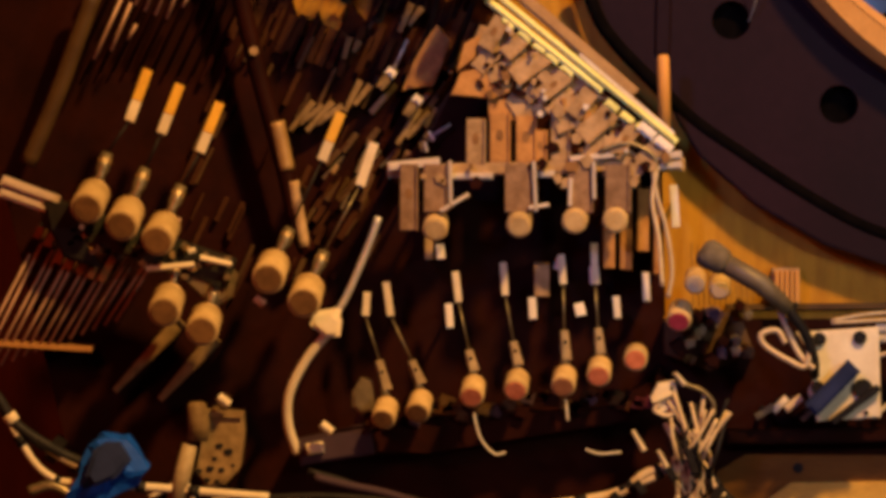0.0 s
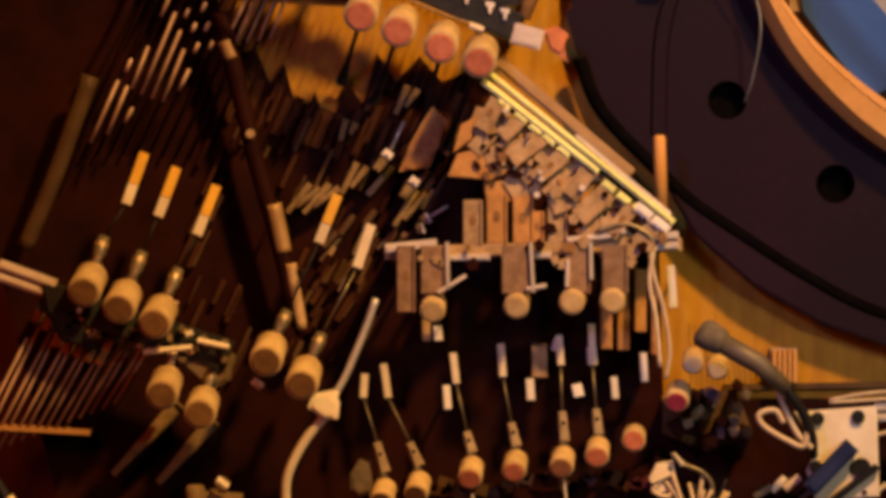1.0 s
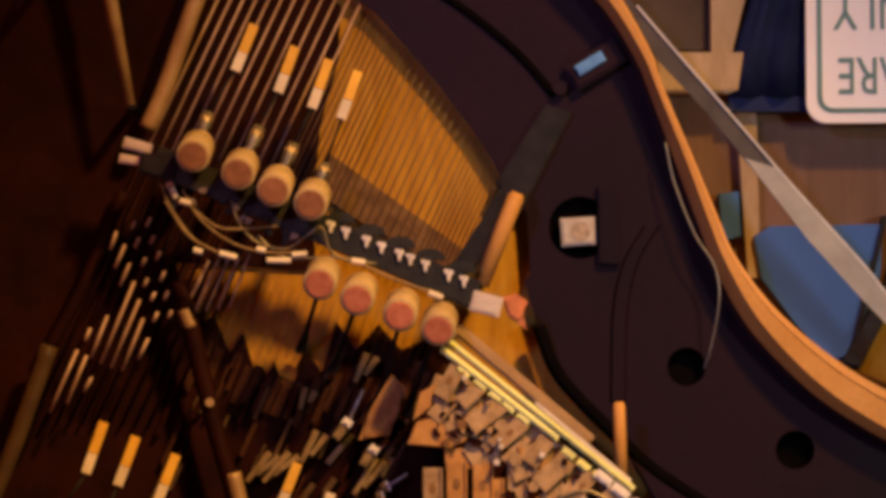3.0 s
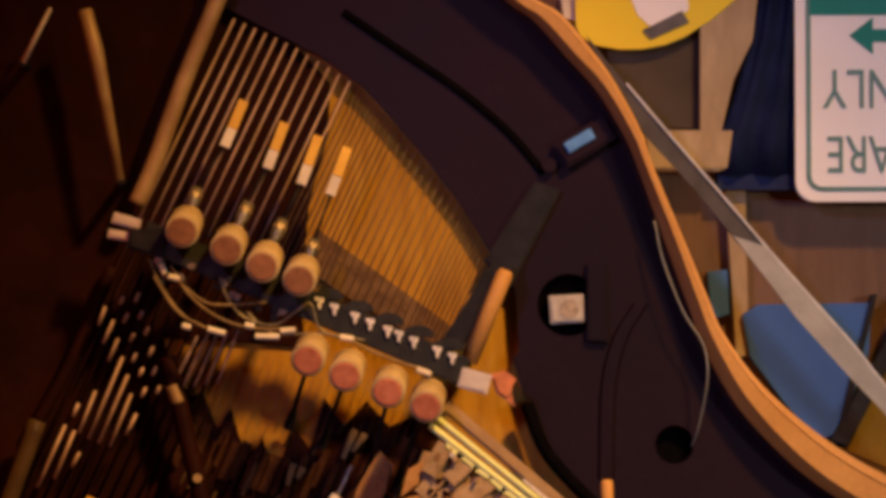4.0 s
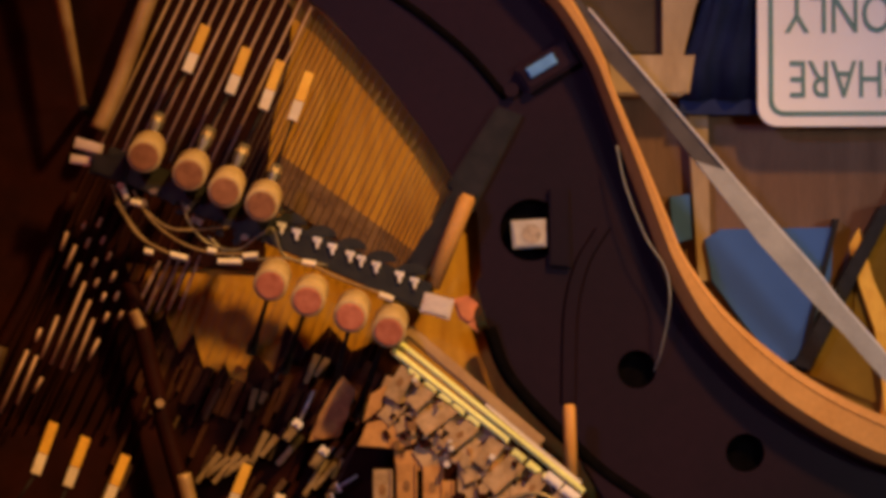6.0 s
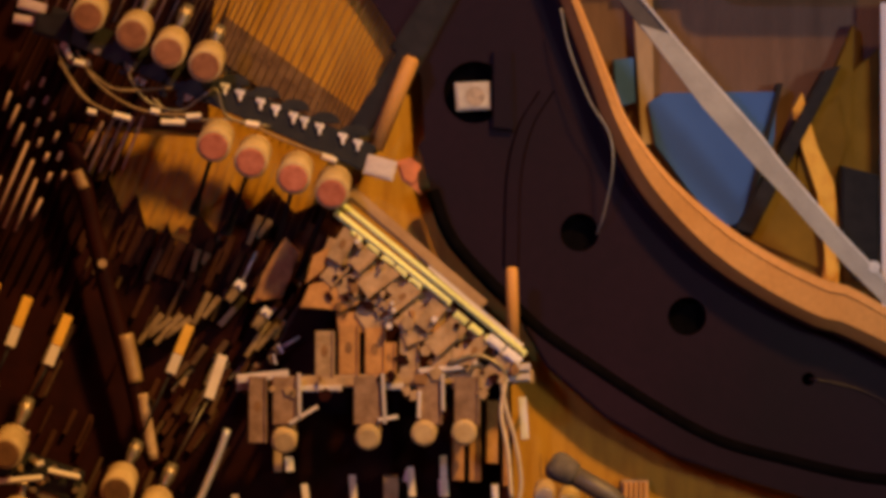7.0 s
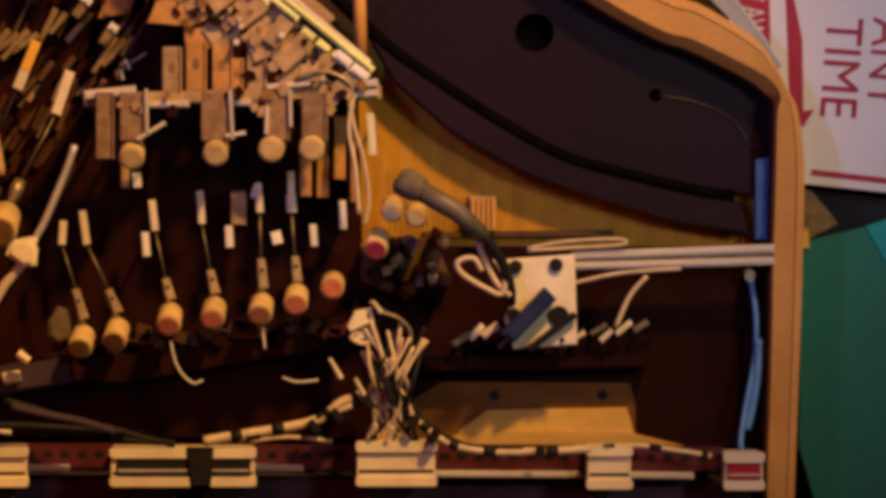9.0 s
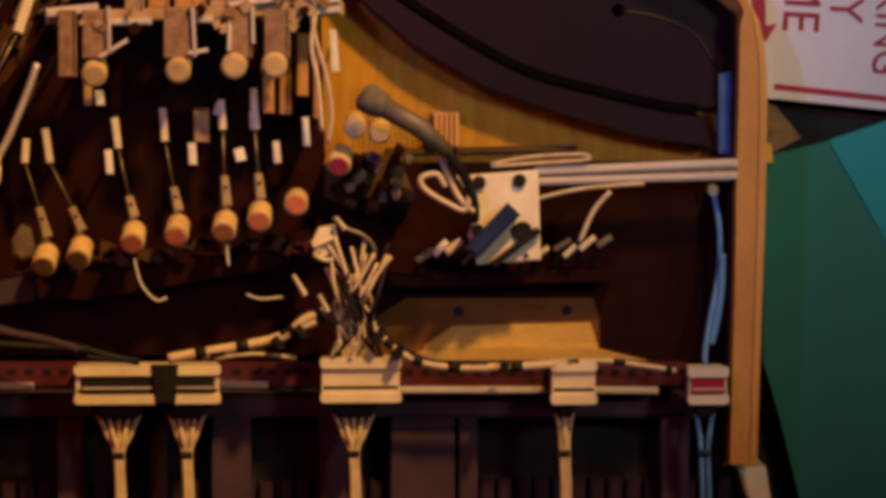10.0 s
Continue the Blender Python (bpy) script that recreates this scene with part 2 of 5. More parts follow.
RIM_EDGE = [(120.9, 534), (165.9, 502.2), (210.2, 453.9), (248.5, 411.6), (285.9, 348.2), (304.5, 302.2), (342.5, 205.8), (371.2, 126.8), (394.5, 68.8), (438.8, -7.9), (509.6, -84.7), (583.3, -138.2), (657.1, -176.7), (696.7, -187.9), (774.2, -225.3), (801.6, -244), (813.1, -264.4), (808.7, -288.3), (807.7, -360.9), (804.2, -512.3), (803.5, -589.3), (796.6, -872.6)]
RIM_OUT = [(142.7, 536.9), (189.3, 508.2), (231.3, 459.8), (262, 416.1), (295.7, 352.7), (312.1, 305.2), (352.3, 208), (383.3, 132), (406.5, 79.4), (459.2, 9.4), (530.7, -53.1), (598.4, -96.8), (667.7, -130), (705.4, -141.2), (776.9, -185.3), (806.7, -223.6), (822.9, -255.2), (836.7, -285.3), (845.6, -360.8), (843.7, -512.3), (841.6, -589.5), (833.2, -872.9)]


def sweep_lines(lines, depths):
    """A closed section carried along plan lines that run side by side, one depth a line."""
    ls = [smooth_line(line, 8) for line in lines]
    bm = bmesh.new()
    rows = [[bm.verts.new(at(p, d)) for p, d in zip(row, depths)] for row in zip(*ls)]
    k = len(depths)
    for a, b in zip(rows, rows[1:]):
        for j in range(k):
            bm.faces.new((a[j], a[(j + 1) % k], b[(j + 1) % k], b[j]))
    bm.faces.new(rows[0])
    bm.faces.new(rows[-1][::-1])
    return bm


def between(a, b, u):
    return [Vector(p).lerp(Vector(q), u) for p, q in zip(a, b)]


def beside(line, dx, dy=0.0):
    return [Vector(p) + Vector((dx, dy)) for p in line]


r_in, r_edge, r_out = HIDDEN + RIM_IN, beside(HIDDEN, -4, 4) + RIM_EDGE, beside(HIDDEN, -18, 14) + RIM_OUT
seam_a, seam_b = between(r_edge, r_out, 0.70), between(r_edge, r_out, 0.74)
rim = part("rim", sweep_lines([r_in, r_in, r_edge, seam_a, seam_a], [BACK - 2, -14, -34, -35, BACK - 2]), RIM_WOOD, piano, "amber oiled curved wooden rim")
part("rim_lamination", sweep_lines([seam_b, seam_b, r_out, r_out], [BACK - 2, -32, -31, BACK - 2]), RIM_WOOD, rim)
part("rim_seam", sweep_lines([seam_a, seam_a, seam_b, seam_b], [BACK - 2, -29, -29, BACK - 2]), CASE_WOOD, rim)
# dark strip that gives the rim's inner wall its shadow
part("rim_lining", sweep_lines([beside(r_in, -4, -3), beside(r_in, -4, -3), beside(r_in, -0.6, -0.4), beside(r_in, -0.6, -0.4)], [BACK - 2, -4, -6, BACK - 2]), CASE_WOOD, piano)

SOUND = [(-674.7, -128), (-674.6, 650.3), (-326.6, 786), (-24.4, 610.9), (202, 421.1), (337.2, 171.2), (427.1, -10.3), (769.5, -251), (800.2, -286.6), (799.3, -713), (-530.3, -711.3)]
part("soundboard", prism(SOUND, 52, 70), GOLD, piano, "gilt amber soundboard")

# the cast plate, with round holes through it
PLATE = [(-99.9, 656.6), (21, 595.7), (107.8, 534.9), (187, 477.9), (248.8, 414.9), (286.4, 336.1), (316.3, 246.8), (341.7, 182.5), (376.2, 110.6), (423.5, 35), (471, -21.3), (550.2, -96.6), (640, -156.8), (716, -189.1), (757.9, -207.1), (793.9, -248.7), (806.3, -290.4), (807.1, -396.8), (724.8, -393),
         (709.7, -393.7), (626.1, -374.2), (527.3, -346.5), (436.1, -297.5), (352.6, -243.3), (299.4, -207.2), (261.4, -173.3), (206.8, -128.2), (164.2, -67.9), (143.6, -11.4), (126, 48.9), (134.3, 58.4), (129.3, 141.5), (104.8, 172.4), (82.2, 214.1), (58, 252.1), (12.7, 312.9), (-25.1, 358.5), (-70.4, 410.2), (-100.7, 433.1), (-131, 455.2), (-168.9, 475), (-214.3, 497.9), (-259.8, 522.3), (-290.1, 545.2)]
HOLES = [((201, 120.1), 42), ((342.3, -67.4), 26), ((487, -180.1), 26), ((650.2, -264.1), 9)]
bm = prism(PLATE, 24, 42)
plate = part("iron_plate", bm, IRON, piano, "plum cast iron plate with round holes", )


def cut(ob, bms):
    """Opens round holes through a part once."""
    for b in bms:
        me = bpy.data.meshes.new("cutter")
        bmesh.ops.recalc_face_normals(b, faces=b.faces)
        b.to_mesh(me)
        b.free()
        tool = new("cutter", me)
        mod = ob.modifiers.new("hole", "BOOLEAN")
        mod.operation, mod.object, mod.solver = "DIFFERENCE", tool, "EXACT"
        bpy.context.view_layer.update()
        done = bpy.data.meshes.new_from_object(ob.evaluated_get(bpy.context.evaluated_depsgraph_get()))
        ob.modifiers.clear()
        ob.data = done
        bpy.data.objects.remove(tool)


cut(plate, [disc(c, r, -20, 60) for c, r in HOLES])
# black discs hold the darkness of the holes in their colour
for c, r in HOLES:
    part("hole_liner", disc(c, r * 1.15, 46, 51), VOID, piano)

# dark sheet, shaped and coloured as the shade left of and under the playing field
SHADE_BED = [(-674.7, -128), (-674.6, 650.3), (-326.6, 786), (-236.3, 528.1), (-160.8, 467.4), (-118, 420), (-122, 346.1), (-146, 262), (-158, 150), (-154, 66.7), (-343.2, 78), (-335.8, 43.8), (-305.7, -2), (-290.5, 5.5), (-271.8, -43.9), (-252.6, -17.5), (-230.3, -93.6), (-211.1, -55.7), (-192.5, -109), (-169.2, -40.8), (-146.6, -71.3), (-127.2, -3.1), (-100.9, -41.3), (-70.3, -7.3), (-40.1, -41.6), (-2, -26.7), (249.7, -216.9), (256.7, -463.5), (254.3, -469.2), (793.8, -469), (795.7, -739.8), (681.1, -739.6), (612.4, -722), (376.4, -721.6), (254.9, -727.6), (-530.4, -726.4)]
part("dark_bed", prism(SHADE_BED, 44, 51), BED, piano, "dark sheet for the shade under the strings")

FLANGE = [(261.5, -175.6), (299.4, -207.2), (352.6, -243.3), (436.1, -297.5), (527.3, -346.5), (626.1, -374.2), (709.7, -393.7), (762.9, -406.4), (774.6, -449.7), (679.6, -433.2), (565.5, -399.4), (466.8, -367.1), (375.6, -314.4), (299.6, -248.8), (269.1, -199.8)]
part("plate_flange", prism(FLANGE, 2, 51, 3), IRON, piano, "dull violet lower flange of the iron plate")
# black cord drawn as the shadow line at the plate's lower edge
part("plate_groove", cord([(143.6, -11.4), (174.1, -83), (261.4, -173.3), (299.4, -207.2), (352.6, -243.3), (436.1, -297.5), (527.3, -346.5), (626.1, -374.2), (709.7, -393.7), (755.3, -399.6)], 8, 9, 5, 8), VOID, piano, "black shadow line along the iron plate", True)
RIB = [(297.7, 122.2), (268.8, 73.1), (253.5, 5.2), (250, -112.4)]
part("plate_rib", sweep_lines([beside(RIB, -13), beside(RIB, -8), beside(RIB, 8), beside(RIB, 13)], [26, 19, 19, 26]), IRON, piano)
# black cord in place of the shade in the groove
part("plate_rib", cord([(-100.5, 514.3), (-24.8, 462.5), (50.9, 411.4), (119, 354.3), (168.1, 297.3)], 24, 6, 6, 8), VOID, piano, "black line for the groove across the iron plate", True)
part("plate_rib", cord([(651.8, -264.1), (708.8, -275.4), (754.6, -298.1), (781.5, -339.8)], 25, 2.5, 5, 8), IRON, piano, "", True)
part("plate_brace", prism([(156.2, 285), (190.2, 273.6), (121.8, 141.5), (87.9, 179.4)], 8, 40, 3), BLACK, piano, "dark iron brace")
part("plate_lug", prism([(225.4, 175.2), (251, 175.2), (253.7, 69.4), (225, 71.7)], 12, 26, 2), IRON, piano)
part("hitch_rail", prism([(-137.1, 224.8), (-61.5, 169.6), (6.5, 119.8), (51.8, 86.9), (38, 55.1), (-16.5, 85.8), (-92.2, 129.6), (-145.1, 162.5)], 40, 54, 3), material("brown_hitch_rail", (0.17, 0.085, 0.025), 0.7, second=(0.09, 0.04, 0.012), scale=50, spread=0.4, spec=0.2), piano, "worn brown hitch rail across the soundboard")
for k in range(16):
    u = k / 15
    a, b = Vector((-128.1, 198.1)), Vector((36.6, 75.6))
    part("hitch_pin", disc(a.lerp(b, u), 2.0, 38, 43, 8), CAP_BROWN, piano)


def strut(line, radius, mat, depth=-14, label=""):
    return part("strut", cord(line, depth, radius, 8, 10), mat, piano, label, True)


# one strut in three lengths, coloured lit, in deep shade and dim
strut([(-236.1, 611.4), (-266.5, 532), (-312, 422.3), (-351.5, 312.7), (-376.5, 256.1)], 12, BRASS, -14, "lit upper length of the strut, brass coloured")
strut([(-410.5, 173.1), (-463.5, 52.4), (-513.2, -38.5)], 9, BED, 20, "shaded middle length of the strut, near black")
strut([(-508.6, -32.3), (-556.4, -163.1), (-598, -261.5)], 12, OLIVE, -14, "dimmer lower length of the strut, dark olive")
strut([(-335.2, 52.1), (-323.9, 6.8), (-297.7, -106.4), (-292, -132.3), (-273, -200.2), (-254.1, -268.1), (-236.6, -343.7), (-223.7, -377.7)], 12, BED, -14, "dark iron strut")
part("strut_sleeve", cord([(-265.5, -203.9), (-257.9, -237.9), (-251.8, -268.1)], -18, 11, 5, 8), BRASS, piano, "", True)
part("strut_sleeve", cord([(-242.7, -283.2), (-236.6, -321), (-227.5, -370.2)], -20, 8, 5, 8), BRACKET, piano, "", True)
part("strut_sleeve", cord([(-329.2, 14.3), (-320.2, -9.8)], -18, 10, 5, 8), BRASS, piano, "", True)
part("strut_screw", disc((-295, -109.6), 6, -32, -22, 12), BRACKET, piano)

# bass strings, one by one, and finer ones beyond
rnd = random.Random(4)
A0, A1, A2 = (Vector(p) for p in [(-246.4, 506), (-169, 470.8), (-91.7, 422)])
fall = Vector((-0.432, -0.902))
for k in range(12):
    u = k / 11
    a = A0.lerp(A1, u * 2) if u < 0.5 else A1.lerp(A2, u * 2 - 1)
    part("string", tube([at(a, 30), at(a + fall * 180, 27), at(a + fall * (330 - 90 * u), 30)], 1.9 - 0.5 * u, 6), STRING, piano, "", True)
    # dark sleeve over the string's lower length, for the rails' shadow
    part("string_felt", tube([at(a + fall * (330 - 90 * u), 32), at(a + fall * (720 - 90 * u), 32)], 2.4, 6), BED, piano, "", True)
# pale pieces of the wound strings, placed where light reaches them
for p, q in (((-430.8, 7.1), (-453.6, -49.5)), ((-394.5, 52.4), (-440.7, -57.1)), ((-387.7, 28.2), (-427.1, -62.5)), ((-383.2, 3.2), (-412.0, -67.0)), ((-376.4, -23.3), (-390.8, -52.0)), ((-471.0, -38.1), (-508.8, -121.2)), ((-458.9, -45.7), (-486.2, -109.9)), ((-452.1, -74.5), (-463.5, -94.9)), ((-453.5, -9.4), (-461.1, -26.8)), ((-417.8, 119.1), (-427.0, 94.2)), ((-406.5, 101.7), (-420.9, 69.9)), ((-400.5, 76.7), (-414.1, 46.4))):
    part("string", tube([at(p, -22), at(q, -22)], 2.5, 6), STRING, piano, "", True)
for p, q in (((-395.0, 129.6), (-354.4, -46.0)), ((-376.9, 134.1), (-334.7, -42.3))):
    for k in range(6):
        c = Vector(p).lerp(Vector(q), k / 7) + Vector((rnd.uniform(-2, 2), rnd.uniform(-3, 3)))
        part("string", tube([at(c - fall * rnd.uniform(5, 8), -22), at(c + fall * rnd.uniform(5, 8), -22)], 2.5, 6), STRING, piano, "", True)
for k in range(5):
    c = Vector((-295.0, 79.6)) + Vector((13.5 * k, 2.0 * k))
    part("string", tube([at(c, -18), at(c + Vector((-36 + 2 * k, -72)), -18)], 2.0, 6), STRING, piano, "", True)
B0, B1, B2, B3 = (Vector(p) for p in [(-87.3, 418), (-25.1, 355.4), (58.1, 248.8), (100.5, 175.8)])
for k in range(32):
    u = 3 * k / 31
    a = B0.lerp(B1, u) if u < 1 else (B1.lerp(B2, u - 1) if u < 2 else B2.lerp(B3, u - 2))
    part("string", tube([at(a, 38), at(a + fall * (340 - 62 * u), 38)], 0.8, 5), WIRE, piano, "", True)
C0, C1 = Vector((-288.4, 65.9)), Vector((5.7, 11.2))
for k in range(26):
    a = C0.lerp(C1, k / 25)
    part("string", tube([at(a, 40), at(a + Vector((-0.36, -0.93)) * (90 + 40 * rnd.random()), 42)], 0.45, 5), WIRE, piano, "", True)
D0, D1 = Vector((-621, -435.6)), Vector((-420.4, -397.2))
for k in range(14):
    a = D0.lerp(D1, k / 13)
    part("string", tube([at(a + Vector((28, 55 + 10 * (k % 2))), -36), at(a - Vector((58, 112 - 3 * k)), -36)], 2.3, 6), STRING, piano, "", True)
part("string_felt", slab((-636.2, -500.9), (-511.2, -508.1), 6, -42, 26, 1), OCHRE, piano)
for c in [(-575.8, -342.4), (-562.4, -353), (-549, -375.6), (-534.7, -383.1), (-519.7, -389.2), (-505.4, -395.3), (-490.4, -399.8)]:
    part("damper_block", slab(Vector(c) + Vector((6, 12)), Vector(c) - Vector((8, 17)), 10, -46, 40, 1.5), OCHRE, piano)
E0, E1 = Vector((292, -385.8)), Vector((534.9, -450.1))
for k in range(34):
    x = E0.x + (E1.x - E0.x) * k / 33
    top = E0.y - 40 - 130 * (k / 33)
    part("string", tube([at((x, top + 60), 49), at((x + 3, E1.y - 3), 49)], 0.45, 5), WIRE, piano, "", True)

# added dark teeth that draw the players' jagged shadow across the strings
dn0, dn1 = Vector((-319.3, -43.4)), Vector((12.8, -68.2))
for k in range(26):
    p = dn0.lerp(dn1, k / 25) + Vector((0, -18 + 26 * rnd.random() - 40 * math.sin(math.pi * k / 25)))
    part("damper", slab(p + Vector((10, 16)), p - Vector((12, 34)), 9 + 5 * rnd.random(), 34, 58, 1.5), DIM_BROWN, piano)

# ---- behind and beside the piano ----
def panel(name, pts, front, mat, label, category, bevel=1.0):
    ob = thing(name, at(pts[0], BACK), label, category)
    part("panel", prism(pts, front, BACK - 1, bevel), mat, ob)
    return ob


blue_board = panel("wall_board", [(439.6, 107.8), (461.9, 121.5), (615.7, 123.5), (611.5, 50.5), (568.7, -53.1), (541.8, -64.5), (495.9, -10.7), (450.1, 50.9)], 130, BLUE_PANEL, "flat blue painted panel on the brown wall", "panel")
part("panel_edge", prism([(616.2, 134.9), (623.1, 134.9), (570.7, -72.2), (563, -68.4)], 122, 164), BLACK, blue_board)
panel("blue_strip", [(392.9, 166.3), (419.8, 169.3), (422.7, 108.6), (398, 101)], 130, BLUE_PANEL, "narrow blue painted strip on the wall", "panel")
panel("wooden_post", [(383.6, 588.2), (466.5, 588), (454.5, 480.4), (427.5, 426.7), (411.8, 357.6), (382.7, 353.9)], 110, TIMBER, "weathered pale timber post", "post")
panel("wooden_beam", [(304, 358.9), (426.6, 357.1), (418.8, 307.3), (404.9, 302), (311.5, 303.7)], 100, TIMBER, "short weathered timber beam end", "beam", 4)
panel("dark_board", [(236.8, 590.1), (381.5, 589.7), (382.2, 361.7), (274.5, 362)], 130, material("dark_olive_board", (0.06, 0.035, 0.012), 0.7, scale=12), "dark olive board on the wall", "board")
panel("wall_post", [(417, 289.7), (445.5, 289.6), (449.2, 51), (432.2, 51)], 140, TIMBER, "thin brown post on the wall", "post")
panel("white_block", [(194, 543.2), (219.4, 539.3), (219.3, 504.7), (197.8, 512.4)], 120, CREAM, "small pale block behind the rim", "block")
cloth = thing("navy_cloth", at((459, 382.6), BACK), "dark navy cloth draped beside the timber post", "cloth")
bm = bmesh.new()
left, right = [(473.9, 587.6), (450.4, 472.4), (427, 395.7), (405.4, 342.1), (403.7, 297.6)], [(542.9, 587.4), (542.5, 495.2), (542.2, 418.5), (541.9, 357.1), (541.6, 297.2)]
rows = []
for i in range(5):
    rows.append([bm.verts.new(at(Vector(left[i]).lerp(Vector(right[i]), j / 14), 112 + 10 * math.sin(j * 1.3 + i * 0.4))) for j in range(15)])
for u, v in zip(rows, rows[1:]):
    for j in range(14):
        bm.faces.new((u[j], u[j + 1], v[j + 1], v[j]))
bmesh.ops.solidify(bm, geom=bm.faces[:], thickness=0.004)
part("drape", bm, NAVY, cloth, "", True)
part("hem_board", prism([(406.2, 298.4), (543.1, 298), (543, 277.2), (406.2, 277.6)], 120, 164), NAVY, cloth)

strap = thing("metal_strap", at((428, 216.3), 40), "grey metal strap running slantwise past the rim", "strap")
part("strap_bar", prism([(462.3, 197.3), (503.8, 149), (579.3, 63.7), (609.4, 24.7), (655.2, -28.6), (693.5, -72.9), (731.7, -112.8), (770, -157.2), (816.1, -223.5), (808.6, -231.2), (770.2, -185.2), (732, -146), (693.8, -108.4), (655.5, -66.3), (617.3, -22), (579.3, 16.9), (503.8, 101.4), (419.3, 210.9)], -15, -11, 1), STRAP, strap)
# upper length as a darker piece, the shade put into its colour
part("strap_tail", prism([(224.6, 481), (277.2, 414.3), (390.6, 281.1), (467.6, 190.5), (425.3, 201.9), (368, 275.1), (315.2, 331.7), (280.5, 370.9)], -10.5, -7, 1), material("shaded_strap", (0.07, 0.055, 0.045), 0.6, 0.2, scale=25), strap, "upper length, darkened for its shade")
# pale strip draws the bright line along the strap's edge
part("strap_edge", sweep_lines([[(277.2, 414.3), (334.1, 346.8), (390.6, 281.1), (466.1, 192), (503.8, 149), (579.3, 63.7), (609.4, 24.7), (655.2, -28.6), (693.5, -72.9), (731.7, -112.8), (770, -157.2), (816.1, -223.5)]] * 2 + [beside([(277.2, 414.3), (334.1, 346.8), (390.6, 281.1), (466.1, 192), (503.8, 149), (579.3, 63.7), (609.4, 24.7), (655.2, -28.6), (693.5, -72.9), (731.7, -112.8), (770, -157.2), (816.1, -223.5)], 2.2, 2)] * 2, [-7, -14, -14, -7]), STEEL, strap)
part("strap_bolt", disc((734.9, -112.6), 8, -16, -6, 10), STEEL, strap)
part("strap_post", disc((732.0, -118.9), 6, -7, 60, 8), BLACK, strap)
goldc = thing("gold_cloth", at((677, -16.7), BACK), "folded gold-yellow cloth hanging on the wall", "cloth")
part("fold", prism([(719.6, 214.8), (719.3, -139.1), (574.6, -77.4), (620.9, 14.8), (690.3, 145.5)], 128, 164, 3), GOLD_CLOTH, goldc)
part("fold", prism([(702.3, 136.7), (755.9, 183), (758.2, -185.8), (634.7, -155.5), (580.4, -71.2)], 135, 164, 3), GOLD_CLOTH, goldc)
part("fold", prism([(648.5, 122.2), (669.2, 49.3), (692.2, -0.6), (701.4, -62), (699, -138.7), (676.7, -138.7), (682.9, -77.3), (669.1, -15.9), (648.5, 45.5), (636.2, 99.2)], 108, 134, 5), YELLOW, goldc, "bright yellow front fold")
part("fold", prism([(643.6, 90.2), (701, 121.1), (716.8, 52.2), (686.5, -24.6), (632.7, -17.1)], 120, 136, 6), GOLD_CLOTH, goldc)
panel("black_box", [(700.7, 23), (751.5, 10.2), (752.4, -143), (720.8, -131.7), (699.9, -93.4)], 95, BLACK, "black box hung beside the tow sign", "box", 3)
panel("black_bar", [(677.4, 151.6), (700.3, 159.3), (580.4, -71), (557.3, -63.4)], 100, BLACK, "black slanting bar against the wall", "bar", 2)


def lettering(name, text, centre, size, turn, depth, mat, parent, width=1.0):
    """Raised letters, a mesh under their sign."""
    cu = bpy.data.curves.new(name, "FONT")
    cu.body, cu.size, cu.extrude, cu.align_x, cu.align_y, cu.resolution_u = text, size / 1000, 0.0005, "CENTER", "CENTER", 3
    tmp = new(name, cu)
    bpy.context.view_layer.update()
    me = bpy.data.meshes.new_from_object(tmp.evaluated_get(bpy.context.evaluated_depsgraph_get()))
    bpy.data.objects.remove(tmp)
    me.transform(Matrix.Translation(at(centre, depth)) @ pose(0, 0, 0, 90, 0, 0) @ pose(0, 0, 0, 0, 0, turn) @ Matrix.Diagonal((width, 1, 1, 1)))
    me.materials.clear()
    me.materials.append(mat)
    ob = new(name, me)
    ob.parent = parent
    if parent.type == "EMPTY":
        ob.matrix_parent_inverse = Matrix.Translation(-parent.location)
    return ob


share = thing("street_sign", at((565, 420.2), BACK), "white street sign hung upside down with green arrow", "sign", "street signs")
SH = Vector((511.2, 260.3))
W = 238
sheet = part("sheet", prism(rounded(SH.x, SH.y, SH.x + W, SH.y + 356, 26), 100, 104, 1), SIGN_WHITE, share)
ring = [Vector(p) for p in rounded(SH.x + 18, SH.y + 17, SH.x + W - 18, SH.y + 339, 18)]
ring.append(ring[0])
for a, b in zip(ring, ring[1:]):
    if (a - b).length > 0.5:
        part("border_line", slab(a, b + (b - a).normalized() * 1, 6.5, 98.6, 101), SIGN_LINE, sheet)
part("green_band", prism([(SH.x + 20, SH.y + 253), (SH.x + W - 20, SH.y + 253), (SH.x + W - 20, SH.y + 337), (SH.x + 20, SH.y + 337)], 98.2, 101), SIGN_GREEN, sheet)
ay = Vector((584.9, 485.5))
part("arrow", prism([ay, ay + Vector((32, -25)), ay + Vector((32, -9)), ay + Vector((92, -9)), ay + Vector((92, 9)), ay + Vector((32, 9)), ay + Vector((32, 25))], 98.2, 101), SIGN_GREEN, sheet)
lettering("word", "SHARE", (630.1, 327.2), 72, 180, 98.4, SIGN_LINE, sheet, 0.72)
lettering("word", "ONLY", (622.1, 416.3), 76, 180, 98.4, SIGN_LINE, sheet, 0.72)
part("batten", slab((SH.x + 60, SH.y + 30), (SH.x + 60, SH.y + 320), 30, 104.2, 164), TIMBER, share)

tow = thing("street_sign", at((891.4, -248.6), BACK), "white and red tow-away parking sign hung sideways", "sign", "street signs")
tsheet = part("sheet", prism([(753.6, 243.8), (758.2, -381.3), (873.3, -388.1), (1152.3, -418), (1153.4, 253.5)], 100, 104, 1), SIGN_WHITE, tow)
